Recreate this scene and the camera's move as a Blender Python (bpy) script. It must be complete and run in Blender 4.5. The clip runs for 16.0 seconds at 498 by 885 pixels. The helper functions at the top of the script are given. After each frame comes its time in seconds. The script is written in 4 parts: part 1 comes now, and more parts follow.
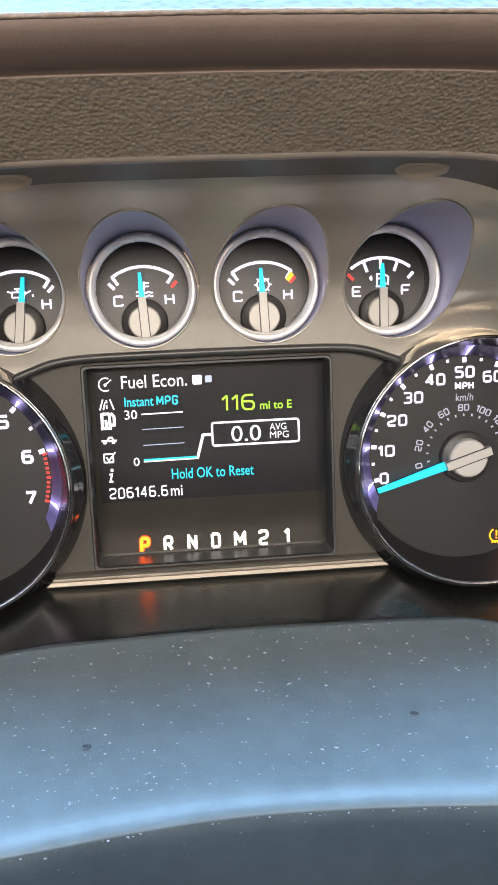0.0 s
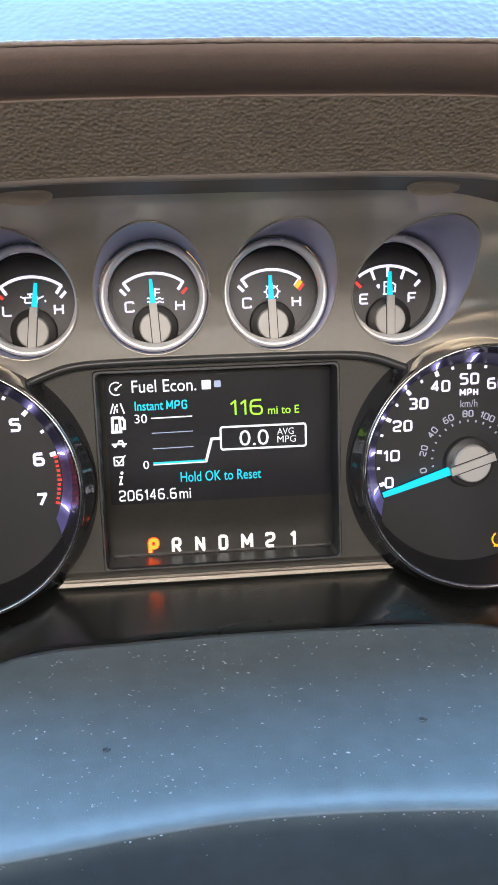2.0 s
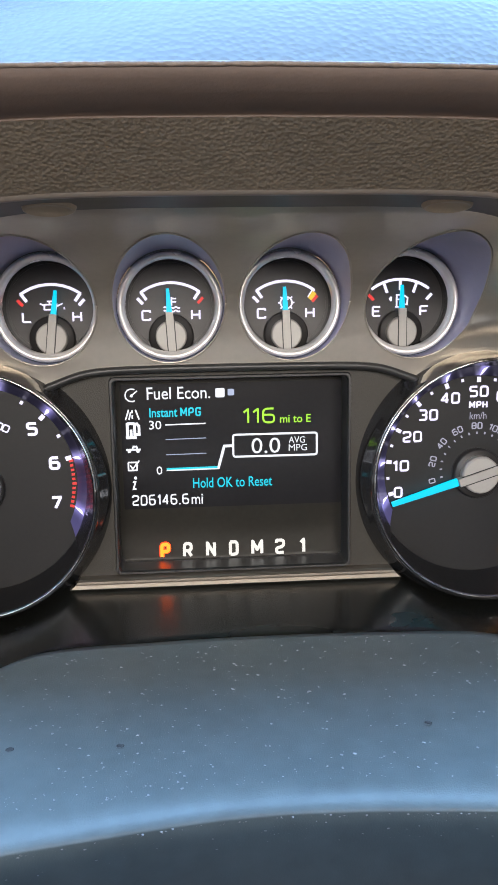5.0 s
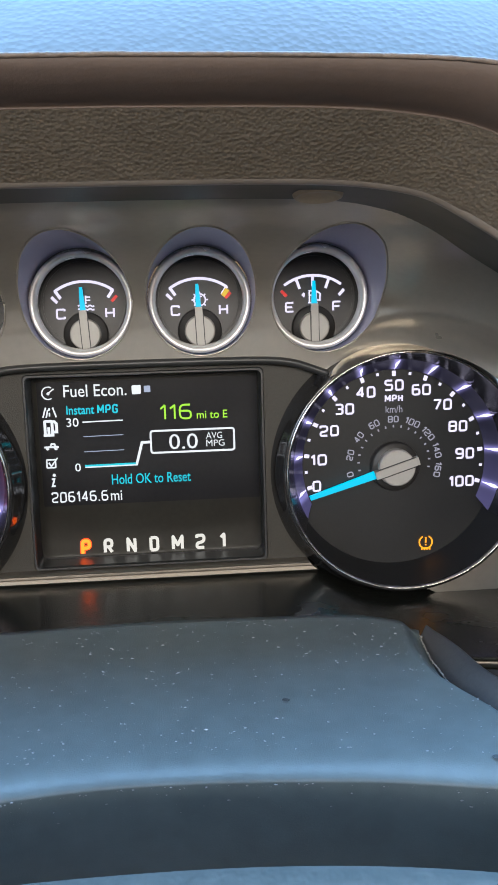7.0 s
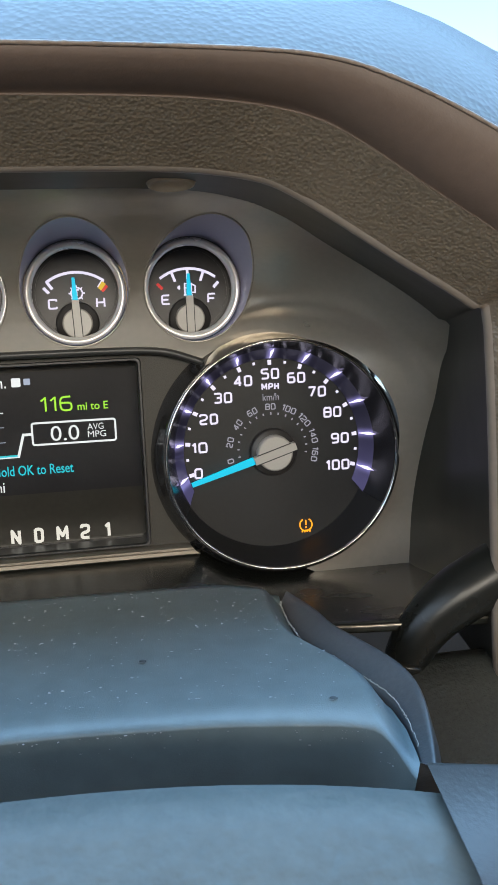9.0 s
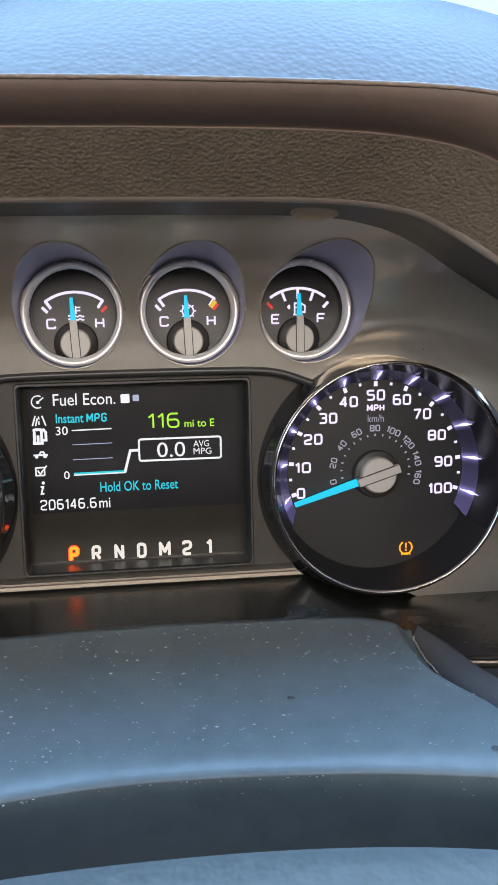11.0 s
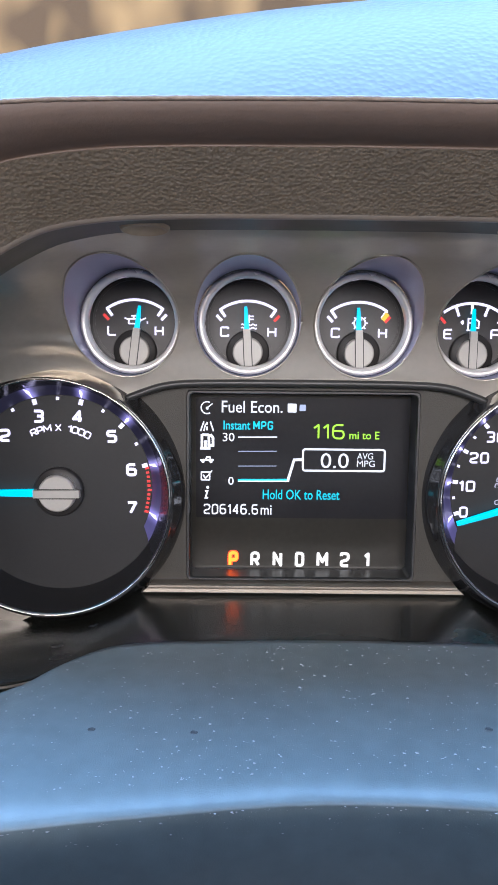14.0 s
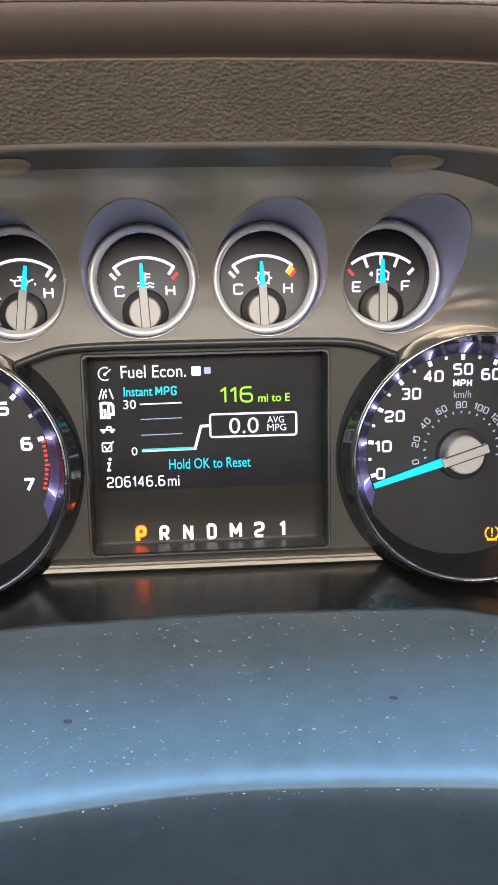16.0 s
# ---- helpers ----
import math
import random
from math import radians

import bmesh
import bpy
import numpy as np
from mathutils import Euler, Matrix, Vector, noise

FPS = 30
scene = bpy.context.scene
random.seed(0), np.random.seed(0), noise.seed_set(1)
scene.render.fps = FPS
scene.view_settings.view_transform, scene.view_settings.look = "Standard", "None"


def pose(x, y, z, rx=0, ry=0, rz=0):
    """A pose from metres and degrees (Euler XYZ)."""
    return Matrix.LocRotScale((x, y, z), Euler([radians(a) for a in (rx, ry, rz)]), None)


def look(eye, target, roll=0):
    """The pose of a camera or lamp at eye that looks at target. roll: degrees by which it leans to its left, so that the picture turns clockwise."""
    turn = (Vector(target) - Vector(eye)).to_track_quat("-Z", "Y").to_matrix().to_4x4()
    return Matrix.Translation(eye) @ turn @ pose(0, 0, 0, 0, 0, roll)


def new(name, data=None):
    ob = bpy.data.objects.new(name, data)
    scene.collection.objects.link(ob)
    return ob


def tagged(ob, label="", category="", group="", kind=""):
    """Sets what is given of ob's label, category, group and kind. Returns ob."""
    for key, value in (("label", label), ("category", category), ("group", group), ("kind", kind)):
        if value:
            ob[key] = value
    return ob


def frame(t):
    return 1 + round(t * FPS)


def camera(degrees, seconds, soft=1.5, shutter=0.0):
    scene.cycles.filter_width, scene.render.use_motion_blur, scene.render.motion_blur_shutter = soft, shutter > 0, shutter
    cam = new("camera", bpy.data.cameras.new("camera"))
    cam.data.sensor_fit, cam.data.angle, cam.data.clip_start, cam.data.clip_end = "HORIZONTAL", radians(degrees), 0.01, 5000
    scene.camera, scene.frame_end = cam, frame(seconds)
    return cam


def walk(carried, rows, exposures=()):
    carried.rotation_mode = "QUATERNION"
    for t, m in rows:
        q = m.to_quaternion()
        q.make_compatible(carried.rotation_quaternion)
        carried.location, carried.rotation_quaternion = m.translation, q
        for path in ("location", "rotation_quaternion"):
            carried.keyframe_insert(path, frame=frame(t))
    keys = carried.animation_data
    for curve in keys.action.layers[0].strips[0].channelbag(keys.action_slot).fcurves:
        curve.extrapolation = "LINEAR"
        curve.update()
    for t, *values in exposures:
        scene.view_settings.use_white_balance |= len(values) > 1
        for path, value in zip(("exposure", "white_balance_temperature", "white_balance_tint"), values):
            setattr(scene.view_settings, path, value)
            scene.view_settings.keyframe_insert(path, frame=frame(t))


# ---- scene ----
cam = camera(32.31, 16.0, soft=1.5)
PATH = [
    (0, (-0.01385, -0.34512, 0.05706), (0.15032, 1.61789, -0.28879), -2.31),
    (0.5, (-0.01152, -0.34346, 0.05423), (0.15193, 1.61874, -0.29654), -2.23),
    (1, (-0.01438, -0.34462, 0.05702), (0.15002, 1.61684, -0.29746), -2.28),
    (1.5, (-0.02013, -0.34925, 0.06307), (0.14754, 1.61097, -0.29669), -2.09),
    (2, (-0.01842, -0.34950, 0.06292), (0.15117, 1.60995, -0.30011), -1.85),
    (2.5, (-0.01963, -0.35083, 0.06204), (0.14895, 1.60951, -0.29665), -1.59),
    (3, (-0.01924, -0.35177, 0.06277), (0.14671, 1.60854, -0.29731), -1.46),
    (3.5, (-0.01738, -0.35384, 0.06277), (0.14957, 1.60661, -0.29604), -1.31),
    (4, (-0.01582, -0.35174, 0.06114), (0.14575, 1.60939, -0.29644), -1.32),
    (4.2, (-0.02110, -0.35413, 0.06571), (0.14072, 1.60717, -0.29078), -1.23),
    (6.3, (-0.00853, -0.35592, 0.05674), (0.12674, 1.61268, -0.26931), -0.50),
    (6.5, (0.00072, -0.35630, 0.05571), (0.13506, 1.61256, -0.26916), -0.79),
    (7, (0.01298, -0.36334, 0.05714), (0.17034, 1.60496, -0.26070), -1.68),
    (7.5, (0.01965, -0.36718, 0.05451), (0.20843, 1.59900, -0.25933), -2.46),
    (8, (0.02751, -0.37778, 0.04964), (0.31304, 1.57758, -0.25863), -2.50),
    (8.2, (0.02935, -0.37892, 0.04780), (0.34116, 1.57403, -0.25013), -2.69),
    (10.5, (0.01978, -0.37247, 0.05333), (0.36938, 1.57404, -0.24480), -2.40),
    (11, (0.00045, -0.37035, 0.05831), (0.25314, 1.59097, -0.24065), -1.21),
    (11.5, (-0.00961, -0.36590, 0.05816), (0.10171, 1.60931, -0.23531), -1.09),
    (12, (-0.02385, -0.36832, 0.06967), (0.07652, 1.60739, -0.22443), -0.58),
    (12.5, (-0.03303, -0.36815, 0.07007), (0.02884, 1.61003, -0.21798), 0.55),
    (13, (-0.03347, -0.36657, 0.06854), (0.01203, 1.61216, -0.21881), 1.03),
    (13.5, (-0.03311, -0.36798, 0.06836), (-0.00822, 1.61055, -0.22285), 0.96),
    (14, (-0.02548, -0.36806, 0.06326), (-0.01387, 1.60960, -0.23459), 0.62),
    (14.5, (-0.01440, -0.36415, 0.05382), (0.00271, 1.61246, -0.25066), 0.03),
    (15, (-0.00886, -0.36455, 0.05389), (0.08749, 1.60795, -0.26224), -0.51),
    (15.5, (-0.00667, -0.36319, 0.05288), (0.11273, 1.60651, -0.27274), -1.03),
    (16, (-0.00865, -0.34839, 0.05288), (0.13030, 1.61792, -0.28519), -1.17),
]
EXPOSURES = [
    (0, 2.24, 6450, 12), (1, 2.14, 6400, 13), (1.5, 1.86, 6200, 16), (2, 1.84, 6100, 13), (4.2, 1.77, 6050, 12), (7, 1.45, 6000, 9), (8.2, 1.33, 6300, 6.5),
    (10.5, 1.43, 6250, 10), (11, 1.43, 6250, 13), (11.5, 1.20, 6250, 13), (12, 1.04, 5900, 0), (12.5, 1.92, 6000, 15), (13.5, 1.95, 5800, 15), (14, 1.90, 5650, 15), (14.5, 1.68, 5750, 20), (15, 1.68, 5850, 14), (15.5, 1.72, 5800, 13), (16, 2.00, 6100, 11),
]
walk(cam, [(t, look(eye, target, roll)) for t, eye, target, roll in PATH], EXPOSURES)

# ---- world, sun, exposure ----
world = bpy.data.worlds.new("sky")
scene.world = world
world.use_nodes = True
wn = world.node_tree.nodes
sky = wn.new("ShaderNodeTexSky")
sky.sky_type, sky.sun_disc = "NISHITA", False
sky.sun_elevation, sky.sun_rotation = radians(35), radians(187)
world.node_tree.links.new(sky.outputs["Color"], wn["Background"].inputs["Color"])
wn["Background"].inputs["Strength"].default_value = 0.15
sun_data = bpy.data.lights.new("sun", "SUN")
sun_data.energy, sun_data.angle, sun_data.color = 2.0, radians(0.5), (1.0, 0.94, 0.85)
sun = new("sun", sun_data)
sun.matrix_world = look((-0.4, -3.0, 2.3), (0.0, 0.0, 0.0))


def window_light(name, at, target, wide, high, watts, colour):
    """An area lamp standing in for daylight in the cab."""
    d = bpy.data.lights.new(name, "AREA")
    d.shape, d.size, d.size_y, d.energy, d.color = "RECTANGLE", wide, high, watts, colour
    ob = new(name, d)
    ob.matrix_world = look(at, target)
    return ob


window_light("windscreen_light", (0.20, -0.03, 0.54), (0.20, -0.06, 0.0), 1.3, 0.42, 8.0, (0.34, 0.63, 1.0))
# Warm fill lamp added in front of the closed rear wall.
window_light("rear_window_light", (0.0, -1.98, 0.36), (0.0, 0.0, 0.0), 1.5, 0.45, 16.0, (1.0, 0.89, 0.75))
window_light("side_window_light", (-0.74, -0.55, 0.36), (0.0, -0.1, 0.0), 0.9, 0.42, 1.3, (0.80, 0.90, 1.0))

# ---- materials ----


def mat(name, base, rough=0.5, metal=0.0, var=0.15, scale=60.0, bump=0.0, bscale=500.0, spec=0.5, coat=0.0, emit=None, power=0.0, voronoi=False, stain=0.0):
    m = bpy.data.materials.new(name)
    m.use_nodes = True
    n, l = m.node_tree.nodes, m.node_tree.links
    b = n["Principled BSDF"]
    b.inputs["Base Color"].default_value = (*base, 1)
    b.inputs["Roughness"].default_value = rough
    b.inputs["Metallic"].default_value = metal
    b.inputs["Specular IOR Level"].default_value = spec
    b.inputs["Coat Weight"].default_value = coat
    if emit:
        b.inputs["Emission Color"].default_value = (*emit, 1)
        b.inputs["Emission Strength"].default_value = power * 0.36
        return m
    tc = n.new("ShaderNodeTexCoord")
    fine, broad = n.new("ShaderNodeTexNoise"), n.new("ShaderNodeTexNoise")
    fine.inputs["Scale"].default_value, fine.inputs["Detail"].default_value = scale * 12, 3
    broad.inputs["Scale"].default_value, broad.inputs["Detail"].default_value = scale, 4
    for x in (fine, broad):
        l.new(tc.outputs["Object"], x.inputs["Vector"])
    add = n.new("ShaderNodeMath")
    add.operation = "ADD"
    l.new(fine.outputs["Fac"], add.inputs[0])
    l.new(broad.outputs["Fac"], add.inputs[1])
    ramp = n.new("ShaderNodeMapRange")
    ramp.inputs["From Min"].default_value, ramp.inputs["From Max"].default_value = 0.6, 1.4
    ramp.inputs["To Min"].default_value, ramp.inputs["To Max"].default_value = 1 - var, 1 + var
    l.new(add.outputs[0], ramp.inputs["Value"])
    mul = n.new("ShaderNodeVectorMath")
    mul.operation = "SCALE"
    mul.inputs[0].default_value = base
    l.new(ramp.outputs["Result"], mul.inputs["Scale"])
    l.new(mul.outputs["Vector"], b.inputs["Base Color"])
    rr = n.new("ShaderNodeMapRange")
    rr.inputs["To Min"].default_value, rr.inputs["To Max"].default_value = max(0.02, rough - 0.06 - stain), min(1, rough + 0.06 + stain)
    l.new(broad.outputs["Fac"], rr.inputs["Value"])
    l.new(rr.outputs["Result"], b.inputs["Roughness"])
    if bump:
        if voronoi:
            t = n.new("ShaderNodeTexVoronoi")
            t.feature = "SMOOTH_F1"
            t.inputs["Smoothness"].default_value = 0.35
            out = t.outputs["Distance"]
        else:
            t = n.new("ShaderNodeTexNoise")
            t.inputs["Detail"].default_value = 2
            out = t.outputs["Fac"]
        t.inputs["Scale"].default_value = bscale
        l.new(tc.outputs["Object"], t.inputs["Vector"])
        bp = n.new("ShaderNodeBump")
        bp.inputs["Strength"].default_value, bp.inputs["Distance"].default_value = bump, 0.0006
        l.new(out, bp.inputs["Height"])
        l.new(bp.outputs["Normal"], b.inputs["Normal"])
    return m


M_FASCIA = mat("brushed_grey_plastic", (0.48, 0.443, 0.388), 0.30, 0.62, 0.06, 30, 0.04, 3000, coat=0.2)
M_FASCIA.node_tree.nodes["Principled BSDF"].inputs["Coat Roughness"].default_value = 0.14
M_CUP = mat("cup_plastic", (0.38, 0.38, 0.54), 0.34, 0.3, 0.06, 40)
M_SURROUND = mat("dark_grained_plastic", (0.036, 0.032, 0.025), 0.5, 0.0, 0.15, 80, 0.25, 2200, spec=0.35)
M_BLACK = mat("gloss_black", (0.016, 0.016, 0.017), 0.12, 0.0, 0.1, 50)
M_SATIN = mat("satin_black", (0.026, 0.026, 0.026), 0.38, 0.0, 0.15, 60)
M_FACE = mat("dial_face", (0.020, 0.020, 0.021), 0.45, 0.0, 0.1, 60, 0.05, 4000, spec=0.3)
M_FACE_IN = mat("dial_face_inner", (0.030, 0.027, 0.027), 0.4, 0.0, 0.1, 60)
M_SCREEN = mat("screen_glass", (0.026, 0.024, 0.020), 0.2, 0.0, 0.1, 40, spec=0.3)
M_LCD = mat("screen_active", (0.015, 0.0145, 0.016), 0.24, 0.0, 0.1, 40, spec=0.28)
M_CHROME = mat("chrome", (0.62, 0.61, 0.60), 0.13, 1.0, 0.04, 60, stain=0.04)
M_RING = mat("satin_chrome", (0.93, 0.90, 0.86), 0.26, 0.45, 0.04, 60)
M_DCHROME = mat("dark_chrome", (0.10, 0.098, 0.10), 0.12, 0.8, 0.05, 60, coat=0.5)
# Pale metal for modelled highlights: the bezel arc and the ledge's front edge.
M_SHEEN = mat("champagne_sheen", (0.42, 0.38, 0.32), 0.32, 0.9, 0.06, 60)
M_SILL = mat("dull_champagne", (0.27, 0.24, 0.20), 0.4, 0.8, 0.08, 60)
M_KNOB = mat("pale_cap", (0.38, 0.365, 0.34), 0.45, 0.1, 0.05, 80, 0.05, 3000)
M_KNOB_DARK = mat("cap_base", (0.030, 0.028, 0.027), 0.45, 0.2, 0.06, 80)
M_BROW = mat("brow_grained", (0.104, 0.083, 0.060), 0.36, 0.0, 0.2, 40, 0.55, 950, voronoi=True)
M_RIM = mat("brow_smooth", (0.100, 0.070, 0.054), 0.55, 0.0, 0.12, 30, 0.1, 1500)
# Paler than the brow: the lip's bright highlight line is in this colour.
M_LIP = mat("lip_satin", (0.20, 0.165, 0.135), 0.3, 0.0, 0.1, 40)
# Lighter tan than the brow: grain highlights along the edge, put into colour.
M_EDGE = mat("grained_edge_highlight", (0.15, 0.115, 0.09), 0.5, 0.0, 0.3, 60, 1.0, 520)
# Pale base puts the warm light inside the dimples into their colour.
M_DIMPLE = mat("dimple_glow", (0.40, 0.33, 0.24), 0.30, 0.0, 0.1, 60)
M_DASH = mat("dash_leather_grain", (0.050, 0.0465, 0.0445), 0.45, 0.0, 0.12, 20, 0.32, 560, voronoi=True, spec=0.31)
# Near-black base carries the shade under the brow; also used for the bolster seam.
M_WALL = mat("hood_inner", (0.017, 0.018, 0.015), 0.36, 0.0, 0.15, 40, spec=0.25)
M_LEDGE = mat("ledge_gloss", (0.020, 0.0215, 0.018), 0.26, 0.0, 0.2, 30, 0.03, 2000, spec=0.45)
M_COVER = mat("column_plastic", (0.104, 0.134, 0.142), 0.40, 0.0, 0.18, 14, 0.12, 2500, stain=0.06)
M_LEVER = mat("black_lever", (0.010, 0.011, 0.010), 0.28, 0.0, 0.2, 40, 0.05, 900, spec=0.3)
M_RUBBER = mat("rubber", (0.055, 0.058, 0.062), 0.34, 0.0, 0.2, 60, 0.1, 1500)
M_BOLSTER = mat("bolster_grain", (0.028, 0.031, 0.027), 0.7, 0.0, 0.3, 60, 1.0, 700)
M_HUB = mat("wheel_leather", (0.066, 0.074, 0.070), 0.6, 0.0, 0.15, 30, 1.0, 260)
M_SPOKE = mat("spoke_plastic", (0.032, 0.031, 0.030), 0.5, 0.0, 0.15, 40, 0.2, 800)
M_CONE = mat("dial_cone_satin", (0.015, 0.0145, 0.018), 0.20, 0.0, 0.1, 50)
M_WORN = mat("worn_plastic", (0.33, 0.33, 0.31), 0.8, 0.0, 0.4, 200)
M_DUST = mat("dust", (0.26, 0.28, 0.30), 0.9, 0.0, 0.2, 100)
M_STAIN = mat("dark_spot", (0.050, 0.060, 0.066), 0.7, 0.0, 0.2, 100)
M_CAB = mat("cab_lining", (0.30, 0.24, 0.19), 0.85, 0.0, 0.15, 6, 0.2, 200)
M_WHITE = mat("lit_white", (0, 0, 0), emit=(0.88, 0.80, 1.0), power=1.15)
M_LWHITE = mat("lcd_white", (0, 0, 0), emit=(1.0, 1.0, 1.0), power=0.95)
M_GEAR = mat("gear_white", (0, 0, 0), emit=(1.0, 0.93, 0.80), power=0.9)
M_GREY = mat("lcd_grey", (0, 0, 0), emit=(0.45, 0.5, 0.65), power=0.9)
M_DIM = mat("lit_dim", (0, 0, 0), emit=(0.75, 0.72, 0.85), power=0.5)
M_CYAN = mat("lcd_cyan", (0, 0, 0), emit=(0.0, 0.66, 0.78), power=1.0)
M_NEEDLE = mat("lit_needle", (0, 0.05, 0.06), emit=(0.0, 0.60, 0.85), power=1.0)
M_GREEN = mat("lcd_green", (0, 0, 0), emit=(0.45, 0.95, 0.02), power=1.0)
M_RED = mat("lit_red", (0.05, 0, 0), emit=(0.9, 0.05, 0.04), power=0.8)
M_YELLOW = mat("lit_yellow", (0.05, 0.04, 0), emit=(0.95, 0.62, 0.03), power=0.8)
M_ORANGE = mat("lit_orange", (0, 0, 0), emit=(1.0, 0.36, 0.01), power=1.6)
M_P = mat("lit_park", (0, 0, 0), emit=(1.0, 0.12, 0.003), power=4.6)
M_PGLOW = mat("lit_park_halo", (0, 0, 0), emit=(1.0, 0.04, 0.0), power=3.2)
# Emission stands in for violet glints on the dial walls.
M_STREAK = mat("violet_streak", (0, 0, 0), emit=(0.70, 0.60, 1.0), power=2.2)


def light_pipe(name, step):
    """Translucent violet ring, its light put into emission, peaking every step degrees."""
    m = mat(name, (0.02, 0.02, 0.03), 0.3, emit=(0.42, 0.36, 0.90), power=0.1)
    n, l = m.node_tree.nodes, m.node_tree.links

    def math_node(op, a, b=None):
        q = n.new("ShaderNodeMath")
        q.operation = op
        for k, v in enumerate((a, b)):
            if v is None:
                continue
            if isinstance(v, (int, float)):
                q.inputs[k].default_value = v
            else:
                l.new(v, q.inputs[k])
        return q.outputs[0]

    tc, sp = n.new("ShaderNodeTexCoord"), n.new("ShaderNodeSeparateXYZ")
    l.new(tc.outputs["Object"], sp.inputs[0])
    ang = math_node("ARCTAN2", sp.outputs["Z"], sp.outputs["X"])
    turn = math_node("DIVIDE", math_node("SUBTRACT", ang, radians(195)), radians(step) / (2 * math.pi))
    near = math_node("POWER", math_node("ADD", math_node("MULTIPLY", math_node("COSINE", turn), 0.5), 0.5), 10.0)
    # Emission also rises towards the low ends, as the lit wall does.
    low = math_node("POWER", math_node("SUBTRACT", 1.0, math_node("MAXIMUM", 0.0, math_node("MINIMUM", 1.0, math_node("DIVIDE", math_node("ADD", sp.outputs["Z"], 0.018), 0.034)))), 1.5)
    total = math_node("ADD", math_node("MULTIPLY", near, 0.17), math_node("ADD", math_node("MULTIPLY", low, 0.055), 0.006))
    l.new(total, n["Principled BSDF"].inputs["Emission Strength"])
    return m


M_VIOLET = light_pipe("violet_light_pipe", 21)
M_VIOLET_TACHO = light_pipe("violet_ring_glow_wide", 30)

# ---- mesh helpers ----


def part(name, bm, material, parent=None, label="", smooth=False):
    me = bpy.data.meshes.new(name)
    bm.normal_update()
    bm.to_mesh(me)
    bm.free()
    if smooth:
        for p in me.polygons:
            p.use_smooth = True
    me.materials.append(material)
    ob = new(name, me)
    ob.parent = parent
    if label:
        ob["label"] = label
    return ob


def thing(name, at, label, category, group="", kind=""):
    e = new(name)
    e.empty_display_size = 0.01
    e.location = at
    return tagged(e, label, category, group, kind)


def grid(points, close=False):
    """A bmesh sheet over rows of points."""
    bm = bmesh.new()
    rows = [[bm.verts.new(p) for p in r] for r in points]
    for a, b in zip(rows, rows[1:]):
        n = len(a)
        for i in range(n if close else n - 1):
            j = (i + 1) % n
            bm.faces.new((a[i], a[j], b[j], b[i]))
    return bm


def lathe(profile, seg=96, cx=0.0, cz=0.0, squash=1.0):
    """A turned form about the y axis; profile is (radius, y)."""
    pts = [[(cx + r * math.cos(2 * math.pi * k / seg), y, cz + squash * r * math.sin(2 * math.pi * k / seg)) for k in range(seg)] for r, y in profile]
    bm = grid(pts, True)
    if profile[-1][0] < 1e-5 or profile[0][0] < 1e-5:
        bmesh.ops.remove_doubles(bm, verts=bm.verts, dist=1e-6)
    bmesh.ops.recalc_face_normals(bm, faces=bm.faces)
    return bm


def plate(poly, y, depth):
    """A flat plate from an (x, z) outline, front at y, going back by depth."""
    bm = bmesh.new()
    f = [bm.verts.new((x, y, z)) for x, z in poly]
    b = [bm.verts.new((x, y + depth, z)) for x, z in poly]
    bm.faces.new(f)
    bm.faces.new(b[::-1])
    for i in range(len(f)):
        j = (i + 1) % len(f)
        bm.faces.new((f[i], b[i], b[j], f[j]))
    bmesh.ops.recalc_face_normals(bm, faces=bm.faces)
    return bm


def stroke(path, width, y, depth=0.0003, closed=False):
    """A band of even width along an (x, z) path."""
    bm = bmesh.new()
    n = len(path)
    rows = []
    for i, (x, z) in enumerate(path):
        a = path[(i - 1) % n] if closed or i > 0 else path[i]
        b = path[(i + 1) % n] if closed or i < n - 1 else path[i]
        d1 = Vector((x - a[0], z - a[1]))
        d2 = Vector((b[0] - x, b[1] - z))
        d1 = d1.normalized() if d1.length > 0 else d2.normalized()
        d2 = d2.normalized() if d2.length > 0 else d1
        d = (d1 + d2).normalized()
        k = 1 / max(0.5, d.dot(d1))
        nx, nz = -d.y * width / 2 * k, d.x * width / 2 * k
        rows.append([bm.verts.new(p) for p in ((x + nx, y, z + nz), (x - nx, y, z - nz), (x - nx, y + depth, z - nz), (x + nx, y + depth, z + nz))])
    m = n if closed else n - 1
    for i in range(m):
        a, b = rows[i], rows[(i + 1) % n]
        for k in range(4):
            q = (k + 1) % 4
            bm.faces.new((a[k], a[q], b[q], b[k]))
    if not closed:
        bm.faces.new(rows[0])
        bm.faces.new(rows[-1][::-1])
    bmesh.ops.recalc_face_normals(bm, faces=bm.faces)
    return bm


def tube(path, radii, seg=16):
    """A round bar along 3D points."""
    rows = []
    for i, p in enumerate(path):
        a, b = Vector(path[max(0, i - 1)]), Vector(path[min(len(path) - 1, i + 1)])
        d = (b - a).normalized()
        u = d.cross(Vector((0, 0, 1)))
        u = u.normalized() if u.length > 1e-4 else Vector((1, 0, 0))
        v = d.cross(u)
        r = radii[i] if isinstance(radii, (list, tuple)) else radii
        rows.append([Vector(p) + r * (u * math.cos(2 * math.pi * k / seg) + v * math.sin(2 * math.pi * k / seg)) for k in range(seg)])
    bm = grid(rows, True)
    bmesh.ops.holes_fill(bm, edges=bm.edges)
    bmesh.ops.recalc_face_normals(bm, faces=bm.faces)
    return bm


